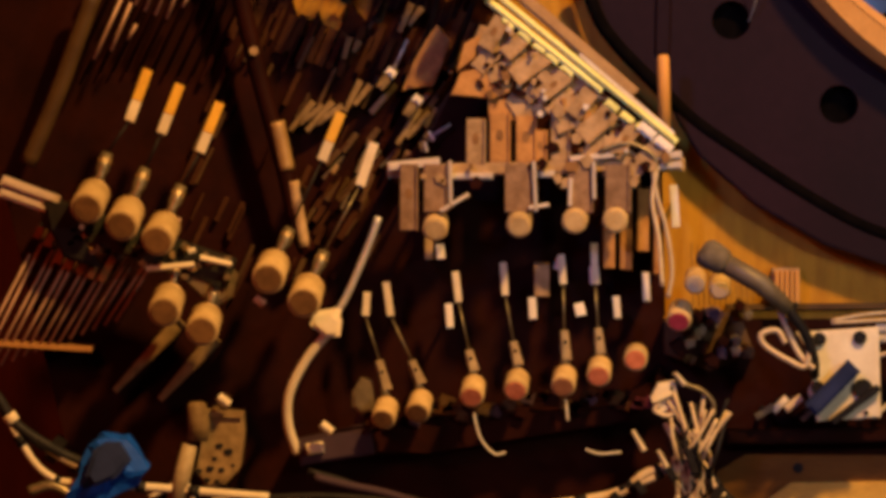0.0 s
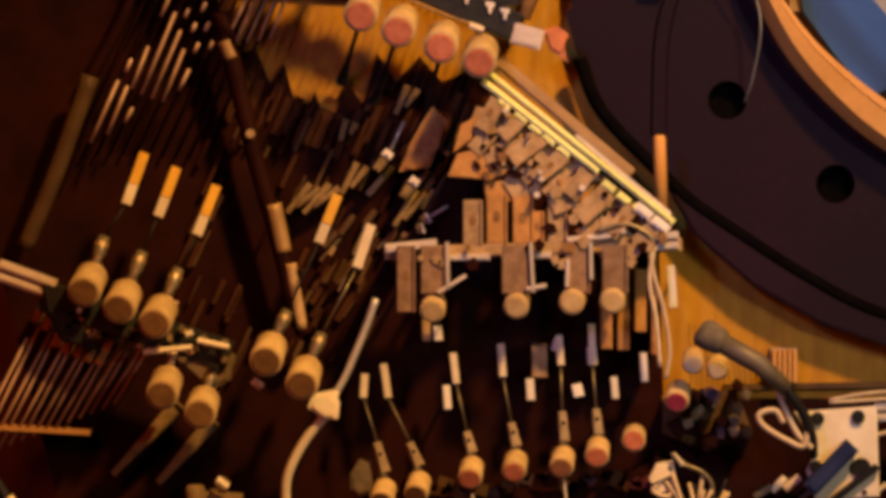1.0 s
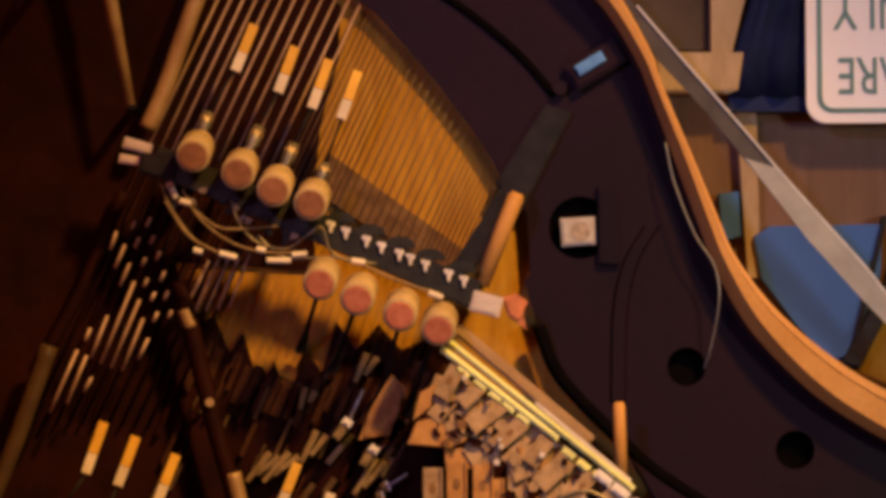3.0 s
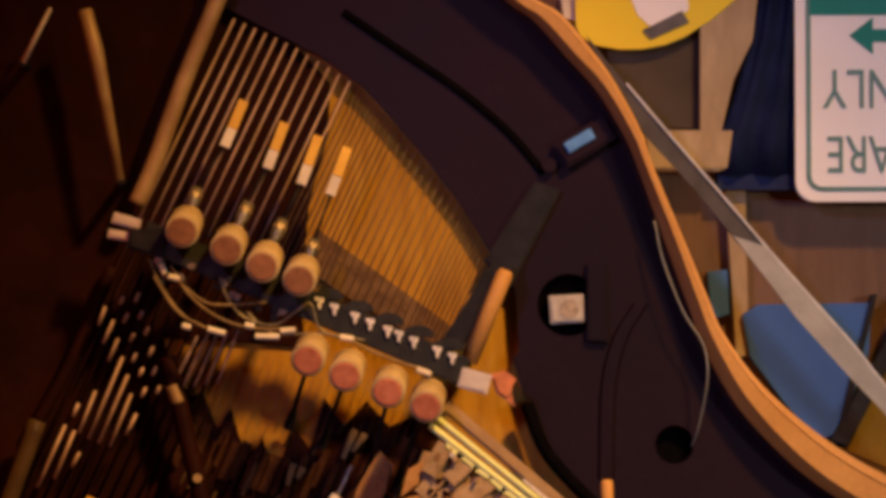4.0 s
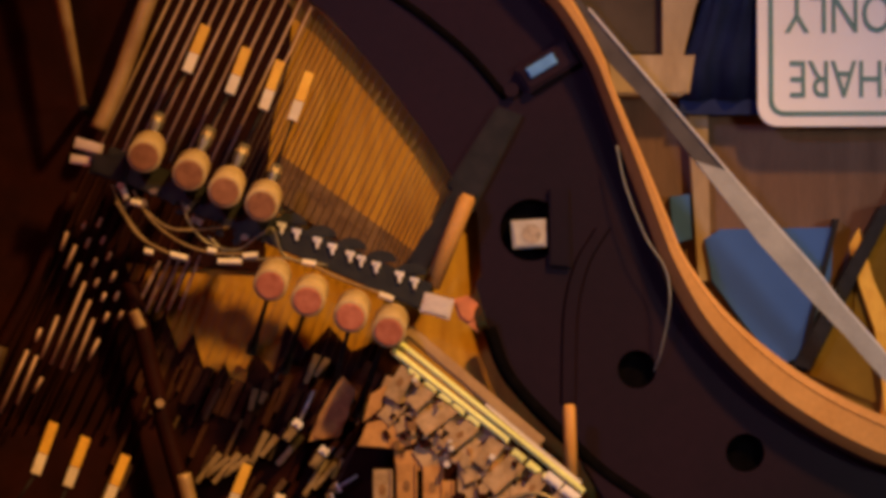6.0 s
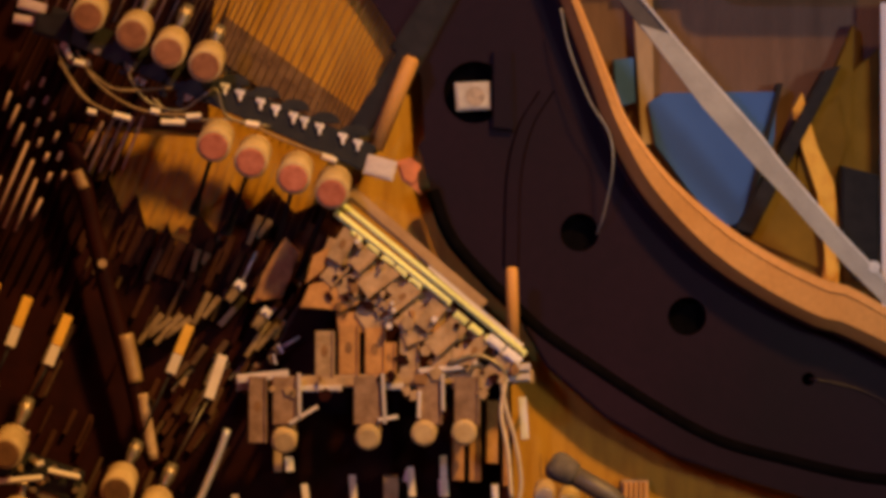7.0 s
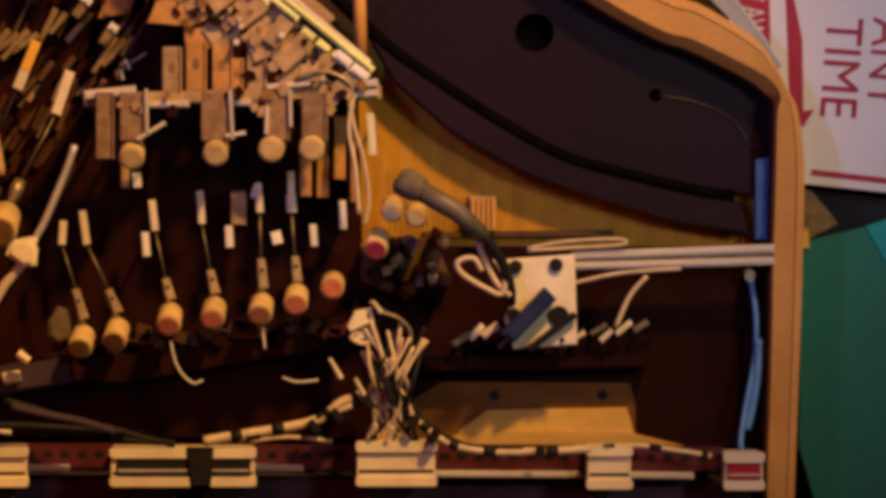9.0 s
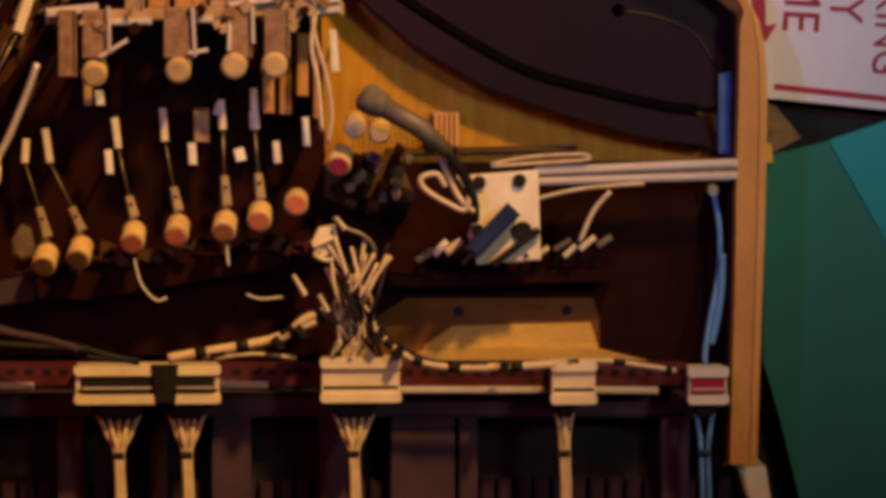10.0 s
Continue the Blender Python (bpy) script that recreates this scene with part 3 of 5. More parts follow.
part("cream_field", prism(rounded(*(766.7, -36.5), (766.7, -36.5)[0] + 330, (764.9, 240)[1], 20), 98.8, 101), material("cream_sign_field", (0.45, 0.28, 0.13), 0.5, scale=8, spread=0.08), tsheet)
part("field_line", cord([(767.4, 213.2), (768.8, -8.9), (776.6, -31.8), (797.4, -39.4), (901.3, -46.6)], 98.6, 2.2, 5, 4), BLACK, tsheet)
part("red_field", prism([(763.5, -85.1), (766.5, -71.3), (777.2, -62.8), (871.1, -64.6), (871.1, -73.8), (808.8, -72.6), (813.9, -223), (764.7, -223.2)], 98.6, 101), SIGN_RED, tsheet)
lettering("word", "TOW AWAY", (787.9, -148.7), 42, -90, 98.0, SIGN_WHITE, tsheet, 0.6)
part("arrow", prism([(832.5, -113.7), (837.1, -113.7), (845.8, -140.6), (856.2, -190.4), (858.4, -288), (873.1, -285.6), (857.8, -311), (848.4, -290.3), (838.9, -259.6)], 98.6, 101), SIGN_RED, tsheet)
part("symbol_bar", prism([(808.6, 34.7), (825.5, 34.8), (825.8, 1.1), (808.9, 1)], 98.0, 99), BLACK, tsheet)
part("border_line", slab((869.9, -371.1), (1144.1, -402.5), 8, 98.6, 101), SIGN_RED, tsheet)
lettering("word", "TIME", (907.4, -228.7), 72, -94, 98.4, SIGN_RED, tsheet, 0.9)
lettering("word", "ANY", (969.1, -222.5), 66, -94, 98.4, SIGN_RED, tsheet, 0.92)
lettering("word", "NO PARKING", (1032.4, -207), 62, -94, 98.4, SIGN_RED, tsheet, 0.8)
part("batten", prism([(881.1, -329), (1074.7, -344.2), (1074.9, -367.3), (881.3, -356)], 104.2, 164), TIMBER, tow)

ysign = thing("warning_sign", at((293, 504.1), BACK), "bright yellow warning sign with rounded corner and pale emblem", "sign", "street signs")
part("sheet", prism([(212.8, 572.5), (214.1, 499.5), (221.7, 484.9), (239.3, 474.1), (273.8, 467.9), (304.4, 468.6), (335.1, 473.9), (362, 484.6), (396.6, 506.8), (465.8, 564.2)], 108, 112, 1), SIGN_YELLOW, ysign)
part("emblem", prism([(287.9, 572.3), (289.3, 537.7), (298.5, 514.7), (316, 499.3), (342.9, 503.1), (367.5, 522.2), (364.6, 572.1)], 106.5, 109), SIGN_WHITE, ysign, "pale rounded emblem")
part("emblem_bar", prism([(304.5, 493.9), (358.3, 520.7), (368.2, 504.5), (316, 481.6)], 105, 107), material("grey_sign_paint", (0.12, 0.1, 0.08), 0.5), ysign)
part("batten", slab((251.3, 527), (358.8, 526.7), 30, 112.2, 164), TIMBER, ysign)

gsign = thing("green_panel", at((882.2, -630.6), BACK), "large flat green painted sheet with a teal corner", "panel")
part("sheet", prism([(856.2, -467.2), (943.6, -446), (1024, -585.5), (1080.6, -717.7), (1082.7, -1107.4), (926.2, -996.6), (906.6, -935.7), (879, -825), (855.5, -747.2)], 100, 106, 1), GREEN, gsign)
part("teal_corner", prism([(944.3, -445.2), (1079, -400.3), (1080.6, -716.1), (1024.8, -584.7)], 100, 106, 1), TEAL, gsign)
part("batten", prism([(910.1, -639.5), (1050, -640.4), (1050.2, -686.9), (910.3, -686.1)], 106.2, 164), TIMBER, gsign)
backing = panel("black_backing", [(867.8, -382.6), (1086.1, -402.9), (1086.3, -457.3), (861.9, -487.3), (857.2, -752.1), (916.5, -956), (850, -955.4), (852.5, -487.3)], 150, BLACK, "black backing board on the wall", "board")
part("backing_strip", prism([(872, -395.6), (1029.4, -414.1), (1029.5, -420.3), (872.1, -401.8)], 144, 149, 1), CASE_WOOD, backing, "dark wooden edge strip")
panel("olive_wedge", [(862.2, -395.2), (873.9, -399), (909.8, -442.3), (862.7, -467)], 118, OLIVE2, "dull olive wedge between the sign and green sheet", "board")
panel("pale_bracket", [(819, -891.4), (855.3, -887), (860.8, -921.2), (865.5, -944.4), (836.1, -944.2)], 60, CREAM, "pale bracket under the rim end", "bracket", 3)
panel("yellow_tag", [(855.7, -451.5), (864.9, -447.7), (867.4, -474.6), (857.4, -474.6)], 90, YELLOW, "small yellow tag behind the rim", "tag")


# ---- the players: coils with felt ends, on rails over the strings ----
def cylinder(a, b, ra, rb, sides=20, bm=None):
    """A body from 3D point a to b with softened ends."""
    d = (b - a).normalized()
    e = 0.0015
    return tube([a, a + d * e, b - d * e, b], [ra * 0.9, ra, rb, rb * 0.93], sides, bm)


def player(face, back, r, cap, neck=None, tab=None, depth=-130, length=50, tape=True, group="string players", note=""):
    """One electric string player: a wrapped coil with an end, a neck, a rod and a marked tab."""
    ob = thing("string_player", at(face, depth), "tan wrapped coil " + note + "over the strings", "actuator", group)
    face, back = Vector(face) - Vector((0, 1.5)), Vector(back).lerp(Vector(face), 0.42)
    f, b = at(face, depth), at(back, depth + length)
    coil = part("coil", cylinder(b, f, r * 0.93, r), TAN, ob, "", True)
    d = (f - b).normalized()
    part("end_cap", cylinder(f - d * 0.001, f + d * 0.0012, r * 0.82, r * 0.8, 18), cap, coil, "worn round felt end")
    part("end_ring", cylinder(b - d * 0.002, b + d * 0.003, r * 0.75, r * 0.98, 18), BRASS, coil)
    if neck:
        n = at(neck, depth + length + 12)
        m = b.lerp(n, 0.45)
        part("neck", tube([b, m, m.lerp(n, 0.3), n], [r * 0.5, r * 0.28, r * 0.42, r * 0.34], 9), material_neck, ob, "", True)
        part("neck_clip", tube([m.lerp(n, 0.55), m.lerp(n, 0.8)], [r * 0.42, r * 0.36], 7), BRASS, ob)
        if tab:
            t0, t1 = at(tab[0], depth + length + 20), at(tab[1], depth + length + 20)
            part("rod", tube([n, t1], 1.8 if tape else 1.3, 6), BLACK if tape else material_neck, ob, "", True)
            a, e = Vector(tab[0]), Vector(tab[1])
            q = a.lerp(e, 0.6) if tape else a
            tb = part("tab", slab(q, e, r * 0.58, depth + length + 14, depth + length + 20, 1), CREAM, ob, "cream marked tab")
            if tape:
                part("tape", slab(a, q, r * 0.58, depth + length + 13.5, depth + length + 20, 1), YELLOW, tb, "yellow tape")
    return ob


HANGER = material("dull_brown_hanger", (0.27, 0.16, 0.085), 0.65, second=(0.17, 0.095, 0.045), scale=60, spread=0.4, spec=0.15)
material_stem = material("dull_tan_stem", (0.42, 0.31, 0.16), 0.6, second=(0.3, 0.21, 0.1), scale=70)
material_neck = material("olive_metal_neck", (0.28, 0.22, 0.12), 0.4, 0.6, scale=80)
left_players = [
    ((-511.1, -314.2), (-499, -285.4), 22.5, CAP_BROWN, (-487.6, -244.5), ((-434, -134.1), (-458.9, -202.1))),
    ((-465, -336.8), (-453.6, -308), 22.5, CAP_BROWN, (-437, -264.8), ((-391.7, -153.6), (-416.6, -218.7))),
    ((-418.1, -356.3), (-406, -329), 22.5, CAP_BROWN, (-389.4, -287.4), ((-338.8, -177.7), (-365.2, -243.5))),
    ((-409, -450.2), (-401.5, -423.7), 22, CAP_BROWN, (-395.4, -391.1), None),
    ((-359.1, -475.1), (-353, -452.3), 22, CAP_BROWN, (-344.7, -419.7), None),
    ((-272.1, -405.9), (-262.3, -378.6), 22.5, CAP_BROWN, (-244.9, -343.7), ((-178.1, -190.6), (-203.8, -254.2))),
    ((-225.1, -437.6), (-216.9, -410.3), 22.5, CAP_BROWN, (-199.5, -373.9), ((-134.0, -230.4), (-153.0, -287.4))),
]
for i, row in enumerate(left_players):
    player(*row, tape=i < 6)
top_players = [
    ((-310.8, 217.4), (-302.5, 240.8), 23, CAP_MID, (-292.6, 274.8), ((-231.2, 391.1), (-257, 329.9))),
    ((-252, 193.8), (-243.6, 215), 23, CAP_MID, (-224.7, 255.7), ((-176.9, 361.5), (-200.4, 301))),
    ((-205.2, 171), (-196.8, 193.7), 23, CAP_MID, (-179.4, 232.9), ((-132.3, 344), (-155.9, 279.7))),
    ((-156.9, 152.8), (-148.5, 175.4), 23, CAP_MID, (-137.1, 205.6), ((-93.8, 328.7), (-117.4, 265.3))),
]
for row in top_players:
    player(*row)
for f, b, foot in (((-145.8, 47.8), (-136.7, 72.7), (-175.4, -42.6)), ((-96.8, 27.3), (-86.9, 51.4), (-131.7, -69.2)),
                   ((-40.9, 6), (-31.8, 30.2), (-71.4, -114.6)), ((9.6, -13.7), (17.2, 11.9), (-33.7, -129.7))):
    ob = player(f, b, 23, CAP_ROSE, note="with a rose felt end, ")
    part("rod", tube([at(b, -82), at(foot, 20)], 3.2, 6), BLACK, ob, "", True)
    part("foot", tube([at(foot, 24), at(Vector(foot).lerp(Vector(b), 0.2), 8)], [8, 5], 8), BLACK, ob)
for f, b in (((-52.9, -341.7), (-49.2, -326.6)), ((57.4, -336.9), (61.2, -323.3)), ((130.7, -330.6), (136.8, -325.3)), ((184.4, -329.7), (187.4, -322.9))):
    player(f, b, 17, TAN, depth=-110, length=30, note="of a small size, ", group="small string players")
low_players = [
    ((-121.3, -594.5), (-112.8, -569.1), 16.5, CAP_BROWN, (-127.2, -520.4), ((-143.5, -429.8), (-145.7, -461.6))),
    ((-75.8, -585.6), (-66.4, -558.6), 16.5, CAP_BROWN, (-83.7, -520.4), ((-118.5, -416.1), (-112.4, -461.5))),
    ((-4.2, -564.6), (1.8, -540.6), 16.5, CAP_ROSE, (-8.0, -506.1), ((-26.3, -402.2), (-21.6, -443.1))),
    ((54.0, -555.7), (60.2, -533.1), 16.5, CAP_ROSE, (51.3, -494.8), ((37.2, -389.9), (40.3, -433.8))),
    ((116.8, -550.4), (123.2, -528.6), 16.5, CAP_MID, (118.9, -479.7), ((114.3, -379.1), (117.4, -418.5))),
    ((163.9, -536.2), (168.3, -518.0), 16.5, CAP_ROSE, (163.9, -476.7), ((158.1, -363.8), (159.8, -418.4))),
    ((212.5, -514.5), (216.3, -507.5), 16, CAP_ROSE, None, None),
]
for row in low_players:
    ob = player(*row, depth=-90, length=30, tape=False, note="of a small size, ", group="small string players")
    if row[4]:
        sp = part("stem_plate", slab(Vector(row[1]).lerp(Vector(row[4]), 0.2), row[4], 13, -62, -54, 1.5, None, 9), material_stem, ob, "tan drilled stem plate")
        part("drilled_hole", disc(Vector(row[1]).lerp(Vector(row[4]), 0.7), 2.6, -63, -60, 8), BLACK, sp)
player((269.6, -463.5), (277, -439.2), 16.5, CAP_RED, depth=-90, length=28, note="with a crimson end, ", group="small string players")
for f, b in (((292.1, -414.5), (295.1, -402.4)), ((324.7, -422.1), (327.6, -408.5))):
    player(f, b, 15, CREAM, depth=-70, length=26, note="of a small size, ", group="small string players")

# loose marked tabs among the low players
for a, b, w in (((-35.3, -445.4), (-32.9, -477.2), 13), ((75.9, -436.8), (77.5, -465.5), 14), ((137.9, -444.2), (141.8, -460.8), 18), ((187.8, -434.9), (190.2, -463.7), 12),
                ((227, -403), (228.7, -440.9), 12), ((158.2, -395.6), (159.8, -418.4), 17), ((-46.8, -365.9), (-45.2, -385.6), 15), 
                ((263.5, -286.4), (267.5, -342.4), 14), ((112.8, -384.4), (109, -399.6), 12)):
    ob = thing("string_marker", at(b, 20), "small pale marker tab on a dark pin", "marker", "string markers")
    part("marker_tab", slab(a, b, w * 0.755, -40, -34, 1), WHITE, ob)
    part("pin", tube([at(Vector(a).lerp(Vector(b), 0.5), -36), at(Vector(a).lerp(Vector(b), 0.5), 60)], 2.5, 6), BLACK, ob)

# ---- rails ----
def board_rail(name, a, b, width, depth, label):
    ob = thing(name, at(a, depth), label, "rail", "player rails")
    part("rail", slab(a, b, width, depth, depth + 10, 2), GREENBOARD, ob)
    return ob


top_rail = board_rail("terminal_rail", (-365.2, 214.5), (61, 29.9), 38, -74, "dark terminal rail with white contacts and wires")
part("rail_end", slab((-404.4, 236.5), (-368.2, 225.9), 15, -80, -66, 3), ALU, top_rail, "bright metal rail end")
part("rail_end_lower", slab((-410.5, 215.4), (-384.1, 210.8), 12, -78, -66, 3), ALU, top_rail)
part("clamp_block", prism([(-381.8, 222.1), (-335, 219.7), (-338.8, 182), (-386.3, 195.7)], -88, -60, 4), BLACK, top_rail)
part("rail_end", slab((54.2, 23.9), (93.4, 13.2), 27, -80, -66, 3), ALU, top_rail, "bright metal rail end")
part("clamp_petal", prism([(93.5, 26.8), (113.9, 32), (128.9, 20.7), (117.6, 1.8), (128.8, -17.1), (102.5, 1.9)], -70, -50, 4), material("orange_clamp", (0.55, 0.17, 0.05), 0.6), top_rail, "small orange plastic clamp")
r0, r1 = Vector((-131.3, 123.3)), Vector((49.7, 47.3))
for u in (0.0, 0.11, 0.26, 0.37, 0.5, 0.58, 0.69, 0.86, 0.97):
    p = r0.lerp(r1, u)
    c = part("contact", prism([p + Vector(q) for q in ((-6, 7), (6, 5), (5, -1), (2, 0), (1, -9), (-2, -9), (-2, 1), (-6, 2))], -80, -73, 1), WHITE, top_rail)
    part("contact_screw", disc(p + Vector((0, 3)), 2.2, -82, -79, 8), STEEL, c)
for k in range(5):
    p = r0.lerp(r1, 0.06 + k * 0.22)
    part("hump", prism([p + Vector((22 * math.cos(g * math.pi / 8), 8 + 16 * math.sin(g * math.pi / 8))) for g in range(9)], -76, -66, 1), GREENBOARD, top_rail)
rnd = random.Random(9)
for line in ([(-356.2, 180.5), (-338.8, 142.7), (-304.9, 101.1), (-255.9, 82.1)], [(-327.5, 172.9), (-304.9, 135.1), (-267.2, 104.7), (-221.9, 89.5), (-161.5, 87.9)], [(-263.3, 157.6), (-252.1, 127.4), (-229.5, 103.1), (-191.7, 93.2), (-161.5, 112), (-142.6, 121), (-131.3, 89.3), (-101.2, 74.1)],
             [(-101.2, 77.9), (-63.5, 58.9), (-25.8, 43.7), (12, 32.3)], [(-350.2, 157.8), (-320, 112.4), (-282.3, 89.7)], [(-229.4, 112.2), (-191.8, 81.9), (-131.4, 81.7), (-71, 72.5)], [(-312.4, 146.4), (-282.3, 123.7), (-252.1, 119.8), (-199.2, 123.4)]):
    part("wire", cord(line, [-84 - 6 * rnd.random() for _ in line], 1.9, 6, 6), OLIVE2 if rnd.random() < 0.5 else material_neck, top_rail, "", True)
for p, q in (((-330.5, 157.8), (-316.2, 154)), ((-312.5, 92.8), (-301.2, 89.7)), ((-278.5, 88.2), (-255.9, 82.1)), ((-215.9, 78.2), (-184.2, 77.4)), ((-182.7, 84.9), (-163.1, 86.4)),
             ((-104.2, 77.1), (-86.1, 74.1)), ((-3.1, 33.9), (15.7, 27)), ((-341.1, 174.4), (-335, 161.6)), ((-229.5, 93.3), (-217.4, 91))):
    part("wire_sleeve", tube([at(p, -90), at(q, -90)], 4.2, 7), CREAM, top_rail)
part("black_stay", slab((46, 70), (116.6, 177.8), 30, -28, 40, 3), BLACK, top_rail)
part("rail_foot", slab((-327.4, 203.1), (-304.8, 191.7), 18, -66, 62), BLACK, top_rail)
part("rail_foot", slab((27.1, 51.1), (49.7, 43.5), 18, -66, 40), BLACK, top_rail)
for k in range(26):
    p = Vector((-353.9, 180.5)).lerp(Vector((-161.5, 123.4)), rnd.random()) + Vector((rnd.uniform(-8, 8), rnd.uniform(-28, 18)))
    part("terminal", prism([p + Vector((rnd.uniform(4, 9) * math.cos(g), rnd.uniform(3, 8) * math.sin(g))) for g in (0.3, 1.6, 2.9, 4.2, 5.4)], -84, -72, 1), rnd.choice((GREENBOARD, BLACK, material_neck)), top_rail)

left_rail = board_rail("terminal_rail", (-571.6, -321.9), (-322, -404.5), 42, -74, "dark terminal rail beside the bass strut")
part("rail_end", slab((-626.8, -280.4), (-551.2, -308.2), 13, -84, -66, 4), ALU, left_rail, "bright metal rail end")
part("rail_end", slab((-629.8, -296.3), (-564.1, -318.9), 12, -82, -66, 4), ALU, left_rail, "bright metal rail end")
part("clamp_block", prism([(-571.6, -306.8), (-530, -314.2), (-522.5, -359.6), (-492.3, -397.4), (-545.2, -382.4), (-564.1, -344.6)], -86, -60, 4), BLACK, left_rail)
part("rail_foot", slab((-484.7, -359.5), (-462, -367), 18, -66, 62), BLACK, left_rail)
for k in range(34):
    p = Vector((-537.6, -344.5)).lerp(Vector((-325.8, -404.5)), rnd.random()) + Vector((rnd.uniform(-8, 8), rnd.uniform(-22, 20)))
    part("terminal", prism([p + Vector((rnd.uniform(3, 9) * math.cos(g), rnd.uniform(2, 7) * math.sin(g))) for g in (0.3, 1.6, 2.9, 4.2, 5.4)], -86, -72, 1), rnd.choice((GREENBOARD, BLACK, material_neck, BRASS)), left_rail)
for p, q in (((-435.5, -397.3), (-371.2, -391)), ((-378.8, -374.4), (-369.7, -371.3)), ((-522.5, -340.7), (-516.4, -343)), ((-363.6, -381.9), (-322, -390.9)), ((-284.2, -438.5), (-276.6, -442.3))):
    part("wire_sleeve", tube([at(p, -90), at(q, -90)], 4, 7), CREAM, left_rail)
part("lower_arm", prism([(-427.9, -397.2), (-386.3, -385.8), (-333.4, -385.6), (-314.5, -404.5), (-322, -434.8), (-348.5, -450.1), (-386.3, -404.7)], -70, -56, 4), material_neck, left_rail)
for a, b in (((-395.4, -472.9), (-481, -564.2)), ((-348.5, -495.5), (-420.4, -575.4))):
    part("drop_arm", slab(a, b, 20, -30, 62, 3, None, 8), OLIVE2, left_rail, "dull brass arm")
part("cross_rod", cord([(-127.8, -328.3), (-144.3, -373.7), (-170.7, -434.4), (-189.6, -464.8)], -70, 5, 5, 8), STEEL, left_rail, "", True)

# the fan of brackets between two rails
fan = thing("bracket_fan", at((82, -229.5), 20), "fan of rose-tan metal brackets between two bright rails", "bracket frame")
d0, d1 = Vector((18, -35)), Vector((263.3, -230.5))
side = Vector((-(d1 - d0).normalized().y, (d1 - d0).normalized().x))
part("slanted_rail", slab(d0 + side * 7, d1 + side * 4, 9, -104, -88, 3), BRIGHT, fan, "bright brass rail")
part("slanted_rail", slab(d0 - side * 6, d0.lerp(d1, 0.62) - side * 5, 9, -102, -88, 3), BRIGHT, fan, "bright brass rail")
part("slanted_rail", slab(d0.lerp(d1, 0.0) + side * 27, d0.lerp(d1, 0.74) + side * 19, 17, -60, -40, 4), BRASS, fan, "amber wooden rail")
part("rail_strip", slab(d0.lerp(d1, 0.45) + side * 14, d0.lerp(d1, 0.97) + side * 10, 5, -92, -86, 1), ALU, fan)
for u in (0.1, 0.19, 0.27, 0.34, 0.42, 0.66, 0.74, 0.82):
    p = d0.lerp(d1, u) - side * 12
    part("rail_lug", slab(p, p + (d1 - d0).normalized() * 20, 10, -100, -86, 2), BRIGHT, fan)
for u in (0.83, 0.92):
    p = d0.lerp(d1, u) - side * 9
    part("rail_lug", slab(p, p + (d1 - d0).normalized() * 26, 13, -106, -92, 3), WHITE, fan)
h0, h1 = Vector((-115.8, -267.8)), Vector((277, -256.9))
part("level_rail", slab(h0, h1, 17, -88, -80, 3), BRACKET, fan, "dull tan level rail")
for p, q, r in (((-115.2, -261.2), (-46.8, -254.2), 12), ((-33.3, -273.5), (23.3, -272.5), 8), ((78.5, -270.0), (105.3, -269.9), 9), ((124.6, -250.4), (193.2, -243.3), 8), ((239.5, -246.9), (272.4, -243.7), 10), ((236.6, -260.3), (272.5, -257.2), 9)):
    part("level_rail_lip", slab(p, q, r, -98, -87, 2), ALU, fan, "pale brushed lip")
# dark backing, its colour holds the shade behind the brackets
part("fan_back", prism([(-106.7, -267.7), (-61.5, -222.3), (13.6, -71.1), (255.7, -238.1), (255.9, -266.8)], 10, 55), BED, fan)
part("fan_leg", slab((-106.7, -267.7), (-84, -269.2), 16, -82, 62), BLACK, fan)
part("fan_leg", slab((233.2, -259.3), (255.8, -259.2), 16, -82, 62), BLACK, fan)


def bracket(a, b, width, depth, mat, slot=True):
    """A flat plate with a bent foot and a dark slot."""
    a, b = Vector(a), Vector(b)
    pl = part("bracket", slab(a, b, width, depth, depth + 4, 1.2), mat, fan)
    d = (b - a).normalized()
    n = Vector((-d.y, d.x))
    part("flange", slab(a + n * width * 0.5, b + n * width * 0.5, 3, depth - 4, depth + 3, 0.8), mat, pl)
    if slot:
        c, r = a.lerp(b, 0.45), width * 0.2
        part("slot", prism([c + d * (math.cos(g) * r * 1.6) + n * (math.sin(g) * r) for g in [k * math.pi / 6 for k in range(12)]], depth - 0.6, depth + 1), CAP_BROWN, pl)
    part("post", tube([at(a.lerp(b, 0.5), depth + 3), at(a.lerp(b, 0.5), 54)], 3, 6), BLACK, pl)


# upright plates over the level rail
for x, y0, y1, w, mat in ((842, 205, 284, 32, BRACKET), (884, 195, 282, 34, OCHRE), (930, 200, 282, 34, OCHRE), (990, 190, 280, 32, BRACKET), (955, 225, 283, 22, OCHRE), (1050, 225, 285, 30, BRACKET)):
    o = Vector((-635.5, -42.6))
    bracket((o.x + x * 0.755, o.y - y0 * 0.755), (o.x + x * 0.755, o.y - y1 * 0.755), w * 0.755, -86, mat)
